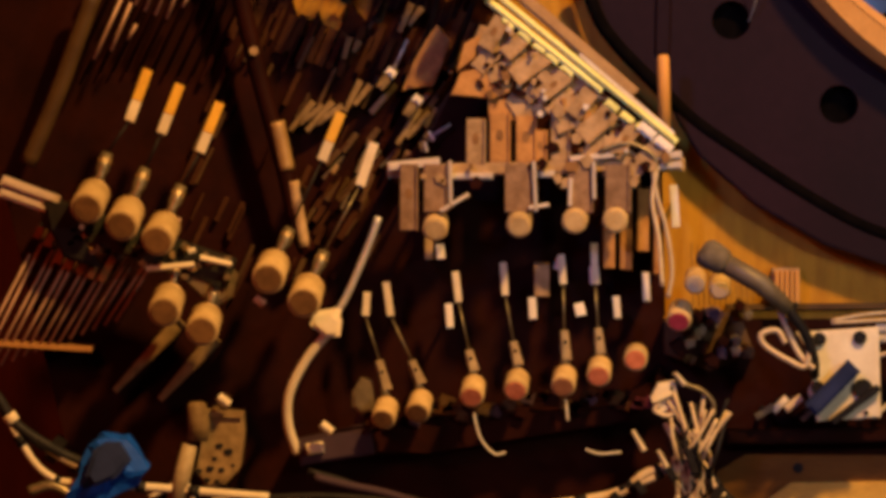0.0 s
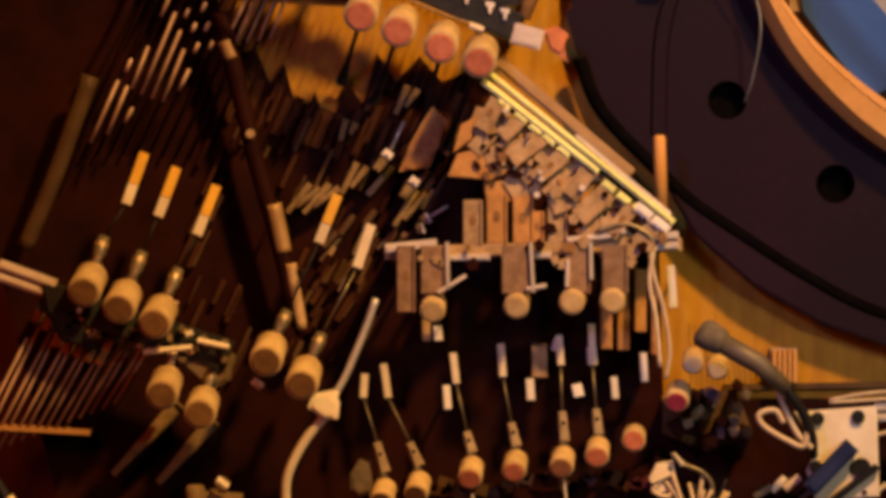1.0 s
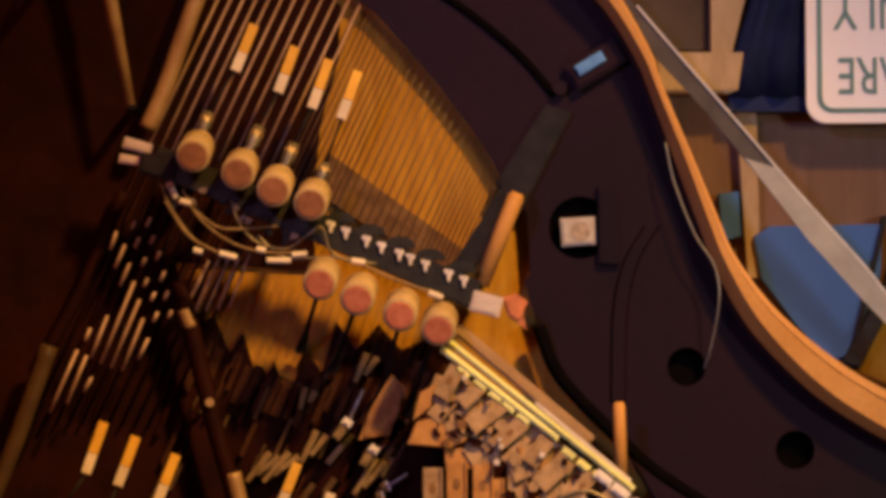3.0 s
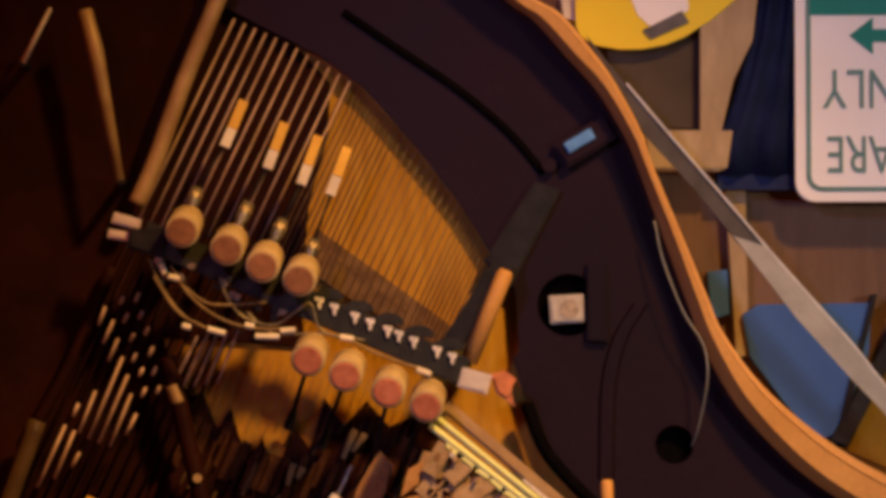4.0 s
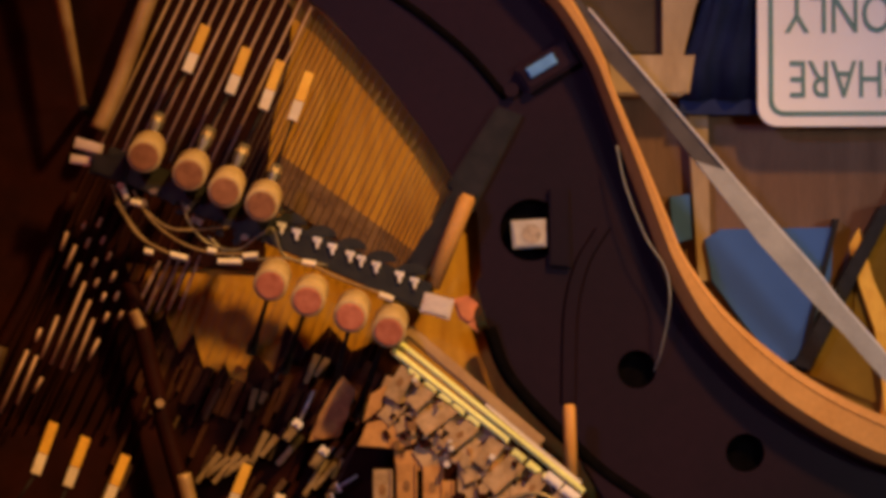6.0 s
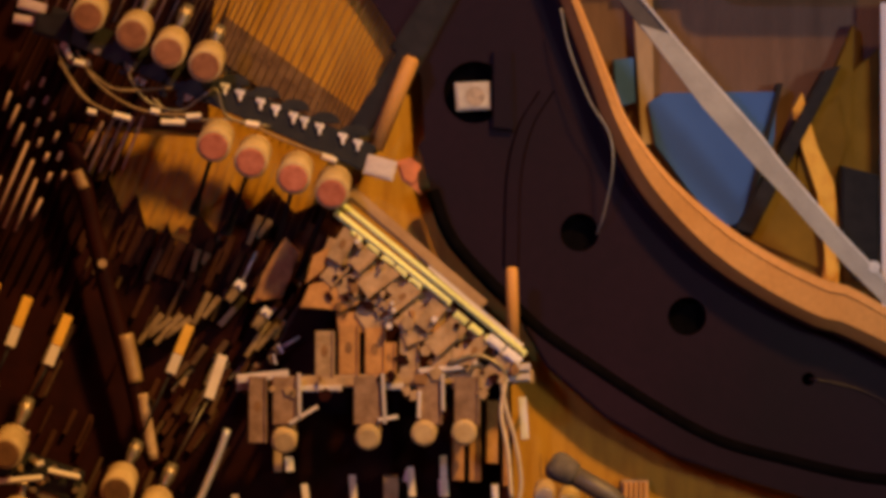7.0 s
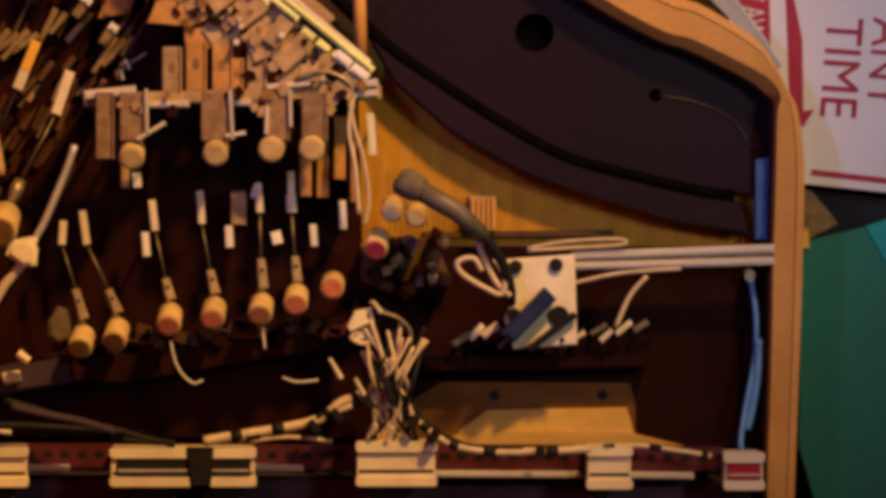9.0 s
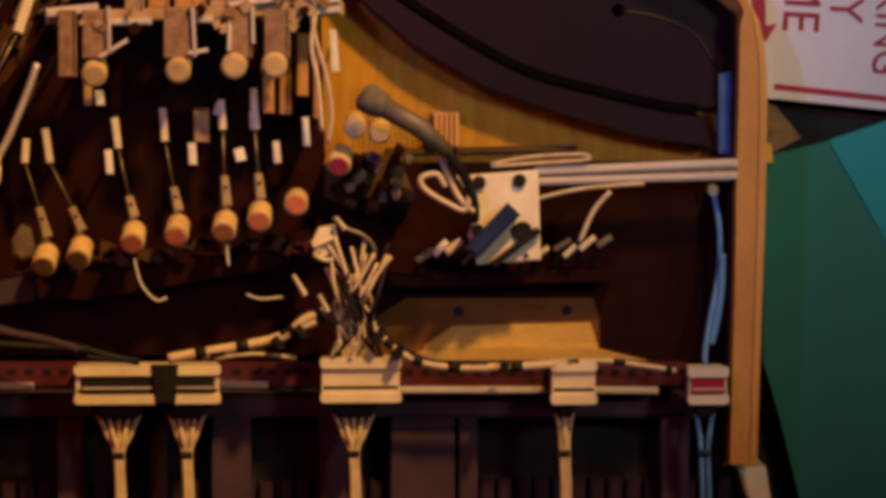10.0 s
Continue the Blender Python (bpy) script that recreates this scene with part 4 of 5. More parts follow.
# worn irregular plates under the bright rail, with dark openings
for m, dep, pts in ((BRACKET, -84, [(6.1, -73.7), (50.9, -83.9), (95.8, -123.9), (157.2, -153.5), (128.9, -162.6), (107.3, -180.6), (81.2, -195.7), (55.1, -198.8), (39.3, -175), (67.5, -136), (40.6, -128.7), (10.7, -118.4), (-5, -99.1)]), (OCHRE, -88, [(-19.7, -136.4), (6.3, -130.3), (30.2, -128.7), (45.2, -161.4), (22.9, -172), (-1, -167.6), (-32.3, -166.3)]), (BRACKET, -82, [(125.9, -167.1), (158.7, -155), (202.3, -189.2), (232.4, -229.4), (201, -226.5), (172.5, -217.7), (148.5, -207.4), (130.6, -198.5)]), (OCHRE, -80, [(15.5, -170.7), (81.2, -174.9), (81.3, -198.8), (18.6, -200.6)]), (OCHRE, -90, [(-14.7, -97.6), (6.1, -87), (-1.2, -116.9), (-25, -134.9)])):
    part("fan_plate", prism(pts, dep, dep + 4, 1.5), m, fan)
    c = sum((Vector(p) for p in pts), Vector((0, 0))) / len(pts)
    part("post", tube([at(c, dep + 3), at(c, 54)], 4, 6), BLACK, fan)
for c, a, b in (((17.5, -128.7), 9, 8), ((37.6, -134.6), 7, 14), ((63.0, -132.9), 8, 13), ((79.4, -147.8), 8, 14), ((28.6, -113.7), 10, 6), ((93.0, -170.1), 7, 12), ((57.1, -162.8), 14, 8), ((134.8, -180.3), 7, 11), ((155.8, -198.1), 7, 10), ((170.6, -175.7), 8, 6), ((193.2, -211.4), 9, 6), ((110.8, -150.6), 6, 10), ((6.4, -151.1), 6, 9), ((28.8, -154.0), 6, 7)):
    part("opening", prism([Vector(c) + Vector((math.cos(g) * a - math.sin(g) * b * 0.5, math.sin(g) * b)) * 0.7 for g in [k * math.pi / 5 for k in range(10)]], -93, -85), BED, fan)
rnd = random.Random(21)
for i in range(15):
    u = 0.10 + 0.84 * (i / 14)
    row = i % 2
    base = d0.lerp(d1, u) - side * (15 + 24 * row + rnd.uniform(-4, 4))
    g = radians(rnd.uniform(215, 250) - 14 * row)
    bracket(base, base + Vector((math.cos(g), math.sin(g))) * rnd.uniform(34, 54), rnd.uniform(16, 26), -98 + 8 * row, BRACKET, i % 3 == 0)
for i in range(9):
    p = d0.lerp(d1, rnd.uniform(0.15, 0.95)) - side * rnd.uniform(14, 80)
    part("bolt", tube([at(p, -108), at(p, -60)], rnd.uniform(2.5, 4.5), 8), rnd.choice((ALU, BRACKET)), fan)
for i in range(34):
    p = d0.lerp(d1, rnd.uniform(0.1, 0.98)) - side * (14 + 90 * rnd.random() ** 1.4)
    r = rnd.uniform(4, 10)
    g0 = rnd.uniform(0, 6)
    dep = rnd.uniform(-104, -86)
    part("clip", prism([p + Vector((math.cos(g0 + g) * r * rnd.uniform(0.5, 1.3), math.sin(g0 + g) * r * rnd.uniform(0.5, 1.3))) for g in (0, 1.3, 2.5, 3.8, 5.0)], dep, dep + 14, 1), rnd.choice((BRACKET, BRACKET, CAP_BROWN, OCHRE, BED)), fan)
for i in range(16):
    p = h0.lerp(h1, rnd.uniform(0.02, 0.95)) + Vector((0, rnd.uniform(-26, 14)))
    r = rnd.uniform(5, 11)
    part("clip", prism([p + Vector((math.cos(g) * r * rnd.uniform(0.5, 1.2), math.sin(g) * r * rnd.uniform(0.5, 1.2))) for g in (0.4, 1.5, 2.8, 4.0, 5.3)], -108, -94, 1), rnd.choice((BRACKET, BRACKET, CAP_BROWN, BED)), fan)
# hangers under the level rail, each with its flag
for x, w in ((725, 34), (772, 46), (918, 56), (1025, 48), (1090, 48)):
    o = Vector((-635.5, -42.6))
    hx = o.x + x * 0.755
    bracket((hx, o.y - 284 * 0.755), (hx, o.y - (400 if x == 725 else 368) * 0.755), w * 0.66, -104, HANGER, x == 725)
for p, q in (((-46.1, -319), (-8.4, -296.2)), ((71, -314.1), (97.4, -309.5)), ((-33.3, -252.2), (-32.3, -314.0)), ((76.8, -253.1), (80.1, -318.7)), ((155.7, -252.8), (156.7, -302.0)), ((126.0, -275.3), (124.7, -311.1))):
    part("lever", slab(p, q, 5, -112, -104, 1), ALU, fan)
for x, y0, y1, w in ((1078, 395, 470, 20), (1108, 330, 472, 20), (1138, 330, 440, 20), (1162, 300, 480, 9), (760, 400, 455, 14), (960, 465, 520, 26)):
    o = Vector((-635.5, -42.6))
    part("upright_slat", slab((o.x + x * 0.755, o.y - y0 * 0.755), (o.x + x * 0.755, o.y - y1 * 0.755), w * 0.755, -40, 62, 1.5), OCHRE if x > 1000 else BRACKET, fan)
for line in ([(233.2, -259.3), (239.4, -297.1), (252.4, -342.4), (260.2, -395.4), (255.1, -433.2)], [(240.7, -259.3), (233.4, -304.6), (242.7, -357.6), (247.5, -418.1)], [(165.1, -238.3), (202.9, -229.1), (233.1, -244.2), (240.8, -266.8)]):
    part("wire", cord(line, -100, 3, 6, 6), CABLE if line[0][1] < -250 else material_neck, fan, "", True)
# scatter of small hammers left of the fan
for i in range(80):
    u, v = rnd.random(), rnd.random()
    p = Vector((-212.5, -290.7)).lerp(Vector((-31.6, -109)), u) + Vector((rnd.uniform(-25, 90) * v, rnd.uniform(-60, 20)))
    g = radians(rnd.uniform(228, 248))
    q = p + Vector((math.cos(g), math.sin(g))) * rnd.uniform(22, 52)
    part("hammer", slab(p, q, rnd.uniform(3, 9), 18 + 16 * v, 56, 1), rnd.choice((OLIVE, OLIVE, material_neck, DIM_BROWN, BRASS, BED)), piano)
part("hammer_felt", prism([(-52.2, -75.3), (-34.2, -95), (-44.8, -128.1), (-57, -156), (-78.1, -158.2), (-97.7, -161.9), (-84, -126.5), (-65.8, -94.1)], -10, 56, 5), OCHRE, piano, "ochre felt wedge")
for head, foot, tip in (((-109.5, -133.7), (-128.4, -159.2), (-90.7, -94.0)), ((-74.2, -169.9), (-93.1, -195.5), None), ((-57.1, -221.9), (-66.1, -227.2), (-33.0, -207.3)), ((-64.6, -236.2), (-73.7, -238.5), None)):
    hd = part("hammer", slab(Vector(head).lerp(Vector(foot), 0.25), foot, 15, -22, 56, 3, None, 10), OLIVE2, piano, "olive hammer with a pale head")
    part("hammer_head", slab(head, Vector(head).lerp(Vector(foot), 0.3), 13, -27, -8, 3), WHITE, hd)
    if tip:
        part("hammer_rod", tube([at(head, -14), at(tip, -10)], 2, 6), STEEL, hd, "", True)
for line in ([(-147.8, -152.3), (-169.1, -187)], [(-211.4, -180.8), (-242.5, -212.5)], [(-79.4, -49), (-96.2, -79.9)], [(-162.7, -94), (-170.3, -115.9)], [(-185.7, -180.9), (-219.8, -212.6)], [(-68.5, -188.8), (-98.9, -230.3)]):
    for d in (-6, 7):
        part("hammer", slab(Vector(line[0]) + Vector((d, -d * 0.4)), Vector(line[1]) + Vector((d, d * 0.7)), 9, 6, 56, 2, None, 6), OLIVE2, piano)
for i in range(60):
    p = Vector((-378.8, -366.8)) + Vector((rnd.uniform(0, 250), rnd.uniform(-60, 330)))
    q = p + Vector((-0.42, -0.9)) * rnd.uniform(18, 60)
    part("hammer", slab(p, q, rnd.uniform(2, 7), 30, 46, 0.6), rnd.choice((DIM_BROWN, DIM_BROWN, BED, OLIVE)), piano)

# pegs and sticks
for name, pts, r, mat, dep, label in (("amber_peg", ((248.4, -112.8), (251.1, -217.7)), (8, 8.5), RIM_WOOD, -60, "amber turned wooden peg by the bright rail"),
                                      ("amber_peg", ((116.5, 165.7), (66.3, 43.5)), (11, 12), RIM_WOOD, -40, "thick amber wooden peg across the rail"),
                                      ("wooden_stick", ((-443.4, 515), (-429.1, 460.4), (-396.8, 286.4)), (10, 11, 6), BRASS, -40, "long tan wooden stick with a broad head"),
                                      ("wooden_stick", ((-489.5, 517.3), (-526.6, 444)), (3, 4), CREAM, -30, "thin pale stick above the bass strings")):
    ob = thing(name, at(pts[-1], 20), label, "peg" if "peg" in name else "stick")
    ends = [at(p, dep) for p in pts]
    ends = [ends[0], ends[0].lerp(ends[1], 0.04)] + ends[1:]
    part("shaft", tube(ends, [r[0] * 0.7, r[0]] + list(r[1:]), 14), mat, ob, "", True)
    part("socket", tube([at(pts[-1], dep), at(pts[-1], 60)], 6, 8), BLACK, ob)
cube = thing("white_cube", at((197.2, 114.1), 60), "small white printed cube seen in the plate hole", "cube")
part("cube_body", prism([(174.3, 132.6), (221.3, 134.8), (222.7, 97.7), (177.2, 94.8)], 20, 47, 3), material("grey_white_card", (0.42, 0.36, 0.29), 0.7, second=(0.3, 0.25, 0.2), scale=35, spread=0.2), cube)
part("cube_print", disc((201.8, 114.6), 13, 18.8, 21, 14), material("faded_print", (0.35, 0.26, 0.18), 0.7, scale=120), cube)
clip = thing("blue_lit_clip", at((224.4, 341.6), 8), "metal clip on the iron plate, coloured by blue light", "clip")
part("clip_body", slab((190.3, 319), (256.2, 358.9), 36, 2, 25, 4), IRON, clip)
# blue here is the light's tint, held in the colour
part("clip_plate", slab((197.9, 328.8), (233.5, 349.9), 15, -5, 4, 2), BLUE_LIT, clip)
part("clip_bolt", disc((175.2, 307.6), 10, 10, 25, 10), IRON, clip)
wire = thing("thin_wire", at((314.7, 224.1), 8), "thin pale blue-grey wire hanging from the rim", "wire")
part("wire_line", cord([(314.7, 231.7), (325.9, 178.7), (352, 110.7), (379.1, 65.3), (384.2, 20), (374.1, -40.4), (364.9, -70.5)], [-20, -20, -24, -24, -24, 0, 22], 1.1, 8, 6), STRAP, wire, "", True)

# ---- lower right: plate with holes, microphone, rail ----
mount = thing("mounting_plate", at((489.7, -537.5), 0), "cream metal mounting plate with round holes and black bolts", "plate")
mp = part("plate_sheet", prism([(427.2, -481.3), (536.6, -473.6), (540.2, -593.8), (455.8, -599.9), (442.7, -560.3), (455.5, -529.9)], -56, -50, 2), CREAM, mount)
for c, r in (((457.6, -489.6), 9), ((511.5, -487.3), 9), ((515.7, -555), 13), ((455.6, -554.2), 9), ((520.4, -587.7), 3)):
    part("bolt", disc(c, r, -62, -55, 14), BLACK, mp)
part("clamp_bar", slab((503.3, -523.8), (445.8, -583.1), 21, -90, -58, 4), NAVY, mount, "black clamp bar")
part("clamp_bar", slab((536.9, -552.7), (474.8, -599.9), 9, -72, -58, 2), BLACK, mount)
part("plate_leg", slab((489.6, -514.7), (497.4, -560.3), 30, -50, 60), BLACK, mount)
lrail = thing("white_rail", at((805.3, -476.6), 0), "pale double rail running to the piano rim", "rail")
part("rail_upper", slab((535.1, -476.7), (806, -466.7), 11, -40, -24, 3), ALU, lrail)
part("rail_lower", slab((535.1, -490.4), (806.1, -483.5), 10, -38, -24, 3), ALU, lrail)
part("rail_web", slab((535.1, -483.5), (806.1, -475.1), 12, -30, -20), BRACKET, lrail)
part("loop_wire", cord([(474.2, -466.1), (527.4, -456.9), (595.8, -453.9), (599.6, -461.5), (527.4, -466), (474.2, -469.1)], -44, 2.6, 6, 6), CABLE, lrail, "", True)
part("stay_wire", cord([(527.6, -514.7), (588.4, -501), (641.6, -495.7), (679.7, -493.4)], -44, 3, 6, 6), CABLE, lrail, "", True)
part("stay_wire", cord([(634.1, -503.3), (611.4, -529.9), (592.6, -571.8)], -44, 3.4, 6, 6), CABLE, lrail, "", True)
mic = thing("microphone", at((444.1, -529.9), -50), "black microphone with foam head on a bent arm", "microphone")
part("foam_head", tube(smooth_line([at(p, -130) for p in ((297.2, -366.8), (308.6, -374.4), (329.8, -385.7))], 4), [12, 17, 19, 20, 20, 20, 19, 18, 16], 16), material("grey_foam", (0.13, 0.1, 0.065), 0.95, scale=90, bump=0.5), mic, "round grey foam head", True)
part("barrel", tube([at(p, d) for p, d in (((326.1, -384.2), -130), ((375.4, -412.2), -126), ((413.4, -446.3), -120))], [14, 14, 10], 14), material("dark_olive_metal", (0.17, 0.13, 0.08), 0.5, 0.2), mic, "", True)
part("arm", cord([(411.9, -444.8), (436.3, -480.5), (447.9, -514.7), (451.7, -537.5)], [-120, -112, -100, -56], 7, 6, 10), BLACK, mic, "", True)
part("mic_cable", cord([(424.9, -463), (440.2, -491.9), (436.5, -522.3), (413.7, -514.7), (383.3, -495.7), (377.9, -480.5), (398.4, -475.2), (409.8, -491.9)], -108, 4, 7, 8), CABLE, mic, "", True)
part("mic_cable", cord([(398.2, -438.8), (413.5, -476.7), (428.8, -507.1), (447.9, -526.1)], -104, 4, 7, 8), CABLE, mic, "", True)
comb = thing("comb_block", at((417.1, -423.6), 60), "small ochre comb-shaped wooden block", "block")
for k in range(5):
    x = 838 + 9 * k
    o = Vector((-228.3, -137.5))
    part("tooth", slab((o.x + x * 0.755, o.y - 352 * 0.755), (o.x + x * 0.755, o.y - 408 * 0.755), 5, 10, 94, 1), RIM_WOOD, comb)
part("comb_back", prism([(399.6, -400.8), (436, -400.8), (436.2, -447.9), (399.8, -447.9)], 30, 94), BRACKET, comb)
# added bar that casts a shadow on the board below
part("dark_rail", prism([(339.6, -616.7), (641.6, -609.3), (641.6, -629.1), (339.5, -634.9)], -6, 58, 3), BED, piano, "dark added rail under the clamps, to shade the board")
part("ledge", slab((337.6, -454), (595.8, -450.8), 8, 40, 52, 1), OLIVE, piano)
rnd = random.Random(51)
heap = thing("bracket_heap", at((311.2, -491.9), 60), "jumble of dull tan and grey brackets below the treble strings", "bracket")
part("heap_base", prism([(254.3, -469.2), (352.8, -454), (375.7, -514.7), (315.1, -537.5), (254.4, -514.7)], 10, 44, 3), OLIVE, heap)
for k in range(26):
    p = Vector((262, -499.5)).lerp(Vector((368, -476.7)), rnd.random()) + Vector((rnd.uniform(-6, 6), rnd.uniform(-32, 32)))
    r = rnd.uniform(5, 13)
    part("lump", prism([p + Vector((math.cos(g) * r * rnd.uniform(0.5, 1.2), math.sin(g) * r * rnd.uniform(0.6, 1.3))) for g in (0.4, 1.5, 2.8, 4.0, 5.3)], rnd.uniform(-60, -20), 12, 2), rnd.choice((BRACKET, SLIP, material_neck, OLIVE, BED, BED)), heap)
# slanting clamps in a row under the mounting plate
rnd = random.Random(33)
for k in range(13):
    p = Vector((374.5, -599.8)).lerp(Vector((617.8, -584.7)), k / 12) + Vector((rnd.uniform(-5, 5), rnd.uniform(-12, 12)))
    ob = thing("spring_clamp", at(p, 60), "small slanting cream spring clamp", "clamp", "row of clamps")
    q = p + Vector((rnd.uniform(16, 26), rnd.uniform(12, 22)))
    part("clamp_body", slab(p, q, rnd.uniform(6, 10), -30, -20, 2), CREAM if k % 3 else material_neck, ob)
    part("clamp_stem", tube([at(p.lerp(q, 0.5), -22), at(p.lerp(q, 0.5), 62)], 3.5, 6), BLACK, ob)
wood = thing("ochre_board", at((490.4, -697.4), 60), "ochre wooden board with two bored holes", "board")
# upper board coloured dark, as if in shadow
part("board_face", prism([(319.7, -737.7), (326, -676.5), (365.7, -652.2), (618.2, -653.8), (625.9, -678.4), (627.5, -739.8)], 40, 60, 1), material("shaded_brown_board", (0.15, 0.062, 0.01), 0.6, second=(0.1, 0.04, 0.006), scale=9, fine=90, stretch=(1, 1, 5), spec=0.15), wood, "shaded upper part of the board, in dark brown")
# brighter piece in the outline of the board's lit part
part("board_step", prism([(376.5, -737.1), (389.5, -715.8), (426.2, -690), (614.3, -686.6), (623.5, -717.3), (625.1, -738.8)], 30, 60, 2), BOARD, wood)
part("board_lip", prism([(376.2, -725.8), (418.2, -716.9), (609.3, -718.2), (692, -738.7), (376.2, -736.6)], 24, 60, 2), BOARD, wood)
for c in ((435.9, -670.1), (582.0, -669.5)):
    part("bored_hole", disc(c, 7, 38, 42, 12), BLACK, wood)
bcab = thing("pale_cable", at((778.9, -514.7), 60), "pale cable hanging inside the rim", "cable")
part("cable_line", cord([(778.8, -505.6), (785.3, -560.4), (783.4, -621.4), (770.9, -682.5), (763.5, -728.3), (766.7, -743.6)], [20, 0, 0, -10, -20, -30], 4, 6, 8), BLUE_LIT, bcab, "", True)
part("cable_line", cord([(788.6, -590.9), (787.3, -636.7), (780, -682.5), (772.6, -713)], -5, 6, 6, 8), BLUE_LIT, bcab, "", True)
part("cable_clip", disc((778.9, -507.1), 8, 10, 60, 10), STEEL, bcab)
# liner painted with the blue light that it reflects
part("rim_liner", prism([(785.4, -351.2), (802.2, -347.4), (802.9, -457.6), (786.1, -457.6)], 10, 60, 3), BLUE_LIT, piano, "liner inside the rim, coloured by blue light")

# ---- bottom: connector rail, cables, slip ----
# keys coloured dim, their shade held in the plum
KEY_SHADE = material("shaded_plum_key", (0.035, 0.018, 0.028), 0.6, second=(0.02, 0.011, 0.017), scale=20, spec=0.1)
slip = thing("key_slip", at((348.2, -825.7), BACK), "dull violet panel with openings shaded black over dim keys", "panel")
# black sheet for the darkness inside the openings
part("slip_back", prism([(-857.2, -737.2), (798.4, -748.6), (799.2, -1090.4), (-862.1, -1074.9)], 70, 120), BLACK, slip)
part("slip_top", prism([(-857.7, -771.3), (796.9, -783), (797, -815.2), (-858.2, -803.1)], 20, 70, 2), SLIP, slip)
for x0, x1 in ((-500, -420), (-240, -160), (95, 140), (262, 290), (370, 440), (560, 612), (690, 804), (812, 845), (1175, 1225)):
    o = Vector((-178, -246.6))
    part("slip_post", prism([(o.x + x0 * 0.755, o.y - 742 * 0.755), (o.x + x1 * 0.755, o.y - 742 * 0.755), (o.x + x1 * 0.755, o.y - 950 * 0.755), (o.x + x0 * 0.755, o.y - 950 * 0.755)], 20, 70, 2), SLIP, slip)
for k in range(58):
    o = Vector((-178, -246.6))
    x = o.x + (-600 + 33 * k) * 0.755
    part("key", prism([(x, o.y - 866 * 0.755 + rnd.uniform(-3, 3)), (x + 19, o.y - 866 * 0.755), (x + 19, o.y - 960 * 0.755), (x, o.y - 960 * 0.755)], 50, 69, 3), KEY_SHADE, slip)
crail = thing("connector_rail", at((272.4, -748.8), 20), "plum red metal rail holding ivory connectors", "rail")
part("rail", slab((-857.3, -742.5), (738.7, -752), 32, -20, 4, 2), PURPLE, crail)
for p, q in (((-780.7, -756.9), (-264.1, -759.8)), ((-192.6, -760.3), (-136.2, -761.4)), ((107.5, -760.8), (176.3, -762.1)), ((348.9, -770.1), (548.7, -771.5)), ((610.3, -772.0), (700.2, -773.4))):
    part("rail_lip", slab(p, q, 9, -26, -4, 2), ALU, crail, "pale worn lip")
for k in range(60):
    p = Vector((-632.8, -739.5)).lerp(Vector((729.5, -748.9)), k / 59)
    part("rail_slot", slab(p, p + Vector((11, 0)), 8, -21, -18), BLACK, crail)
for u in (0.0, 0.5, 1.0):
    part("rail_stand", slab(Vector((-632.9, -742.5)).lerp(Vector((721.9, -751.9)), u), Vector((-617.9, -742.6)).lerp(Vector((733.4, -751.9)), u), 20, 3, 72), BLACK, crail)


def connector(x0, x1, y0, y1, mat, label, slots, tails=True):
    """A plug housing with a lip, ribs and a flared tail of wires."""
    o = Vector((-178, -246.6))
    X, Y = (lambda x: o.x + x * 0.755), (lambda y: o.y - y * 0.755)
    ob = thing("plug_connector", at((X(x0), Y(y1)), -20), label, "connector", "plug connectors")
    hs = part("housing", prism(rounded(X(x0), Y(y1), X(x1), Y(y0), 4), -70, -18, 2.5), mat, ob)
    h = y1 - y0
    part("housing_groove", slab((X(x0 + 3), Y(y0 + h * 0.68)), (X(x1 - 3), Y(y0 + h * 0.68)), 4, -71, -68), BLACK, hs)
    part("housing_lip", prism(rounded(X(x0 - 3), Y(y1 + 2), X(x1 + 3), Y(y1 - 14), 3), -78, -60, 2), mat, hs)
    part("housing_lip", prism(rounded(X(x0 - 3), Y(y0 + 16), X(x1 + 3), Y(y0 - 2), 3), -76, -60, 2), mat, hs)
    for a, b in slots:
        part("slot", prism(rounded(X(a), Y(y1 - 16), X(b), Y(y0 + 18), 2), -73, -69), BLACK if mat is not CAP_RED else SIGN_RED, hs)
        part("slot_rib", slab((X(a + 2), Y((y0 + y1) / 2 + 6)), (X(b - 2), Y((y0 + y1) / 2 + 6)), 3, -75, -72), STEEL, hs)
    return ob, X, Y


def tail(ob, x, w, X, Y, y, n, mat=None):
    """Wires that gather under a connector and hang down."""
    part("boot", prism([(X(x - w / 2), Y(y)), (X(x + w / 2), Y(y)), (X(x + w * 0.36), Y(y + 26)), (X(x - w * 0.36), Y(y + 26))], -60, -30, 3), BLACK, ob)
    for k in range(n):
        u = (k / max(1, n - 1) - 0.5)
        part("wire", cord([(X(x + u * w * 0.75), Y(y + 22)), (X(x + u * w * 0.4), Y(y + 60)), (X(x + u * 12), Y(y + 92)), (X(x + 3 + u * 12), Y(y + 180)), (X(x + u * 14), Y(y + 300))], [-44, -46 - 6 * (k % 2), -48, -46, -44], 3.6, 5, 6), mat or CABLE, ob, "", True)
    part("tie", tube([at((X(x - 9), Y(y + 93)), -48), at((X(x + 9), Y(y + 93)), -48)], 6, 8), BLACK, ob)


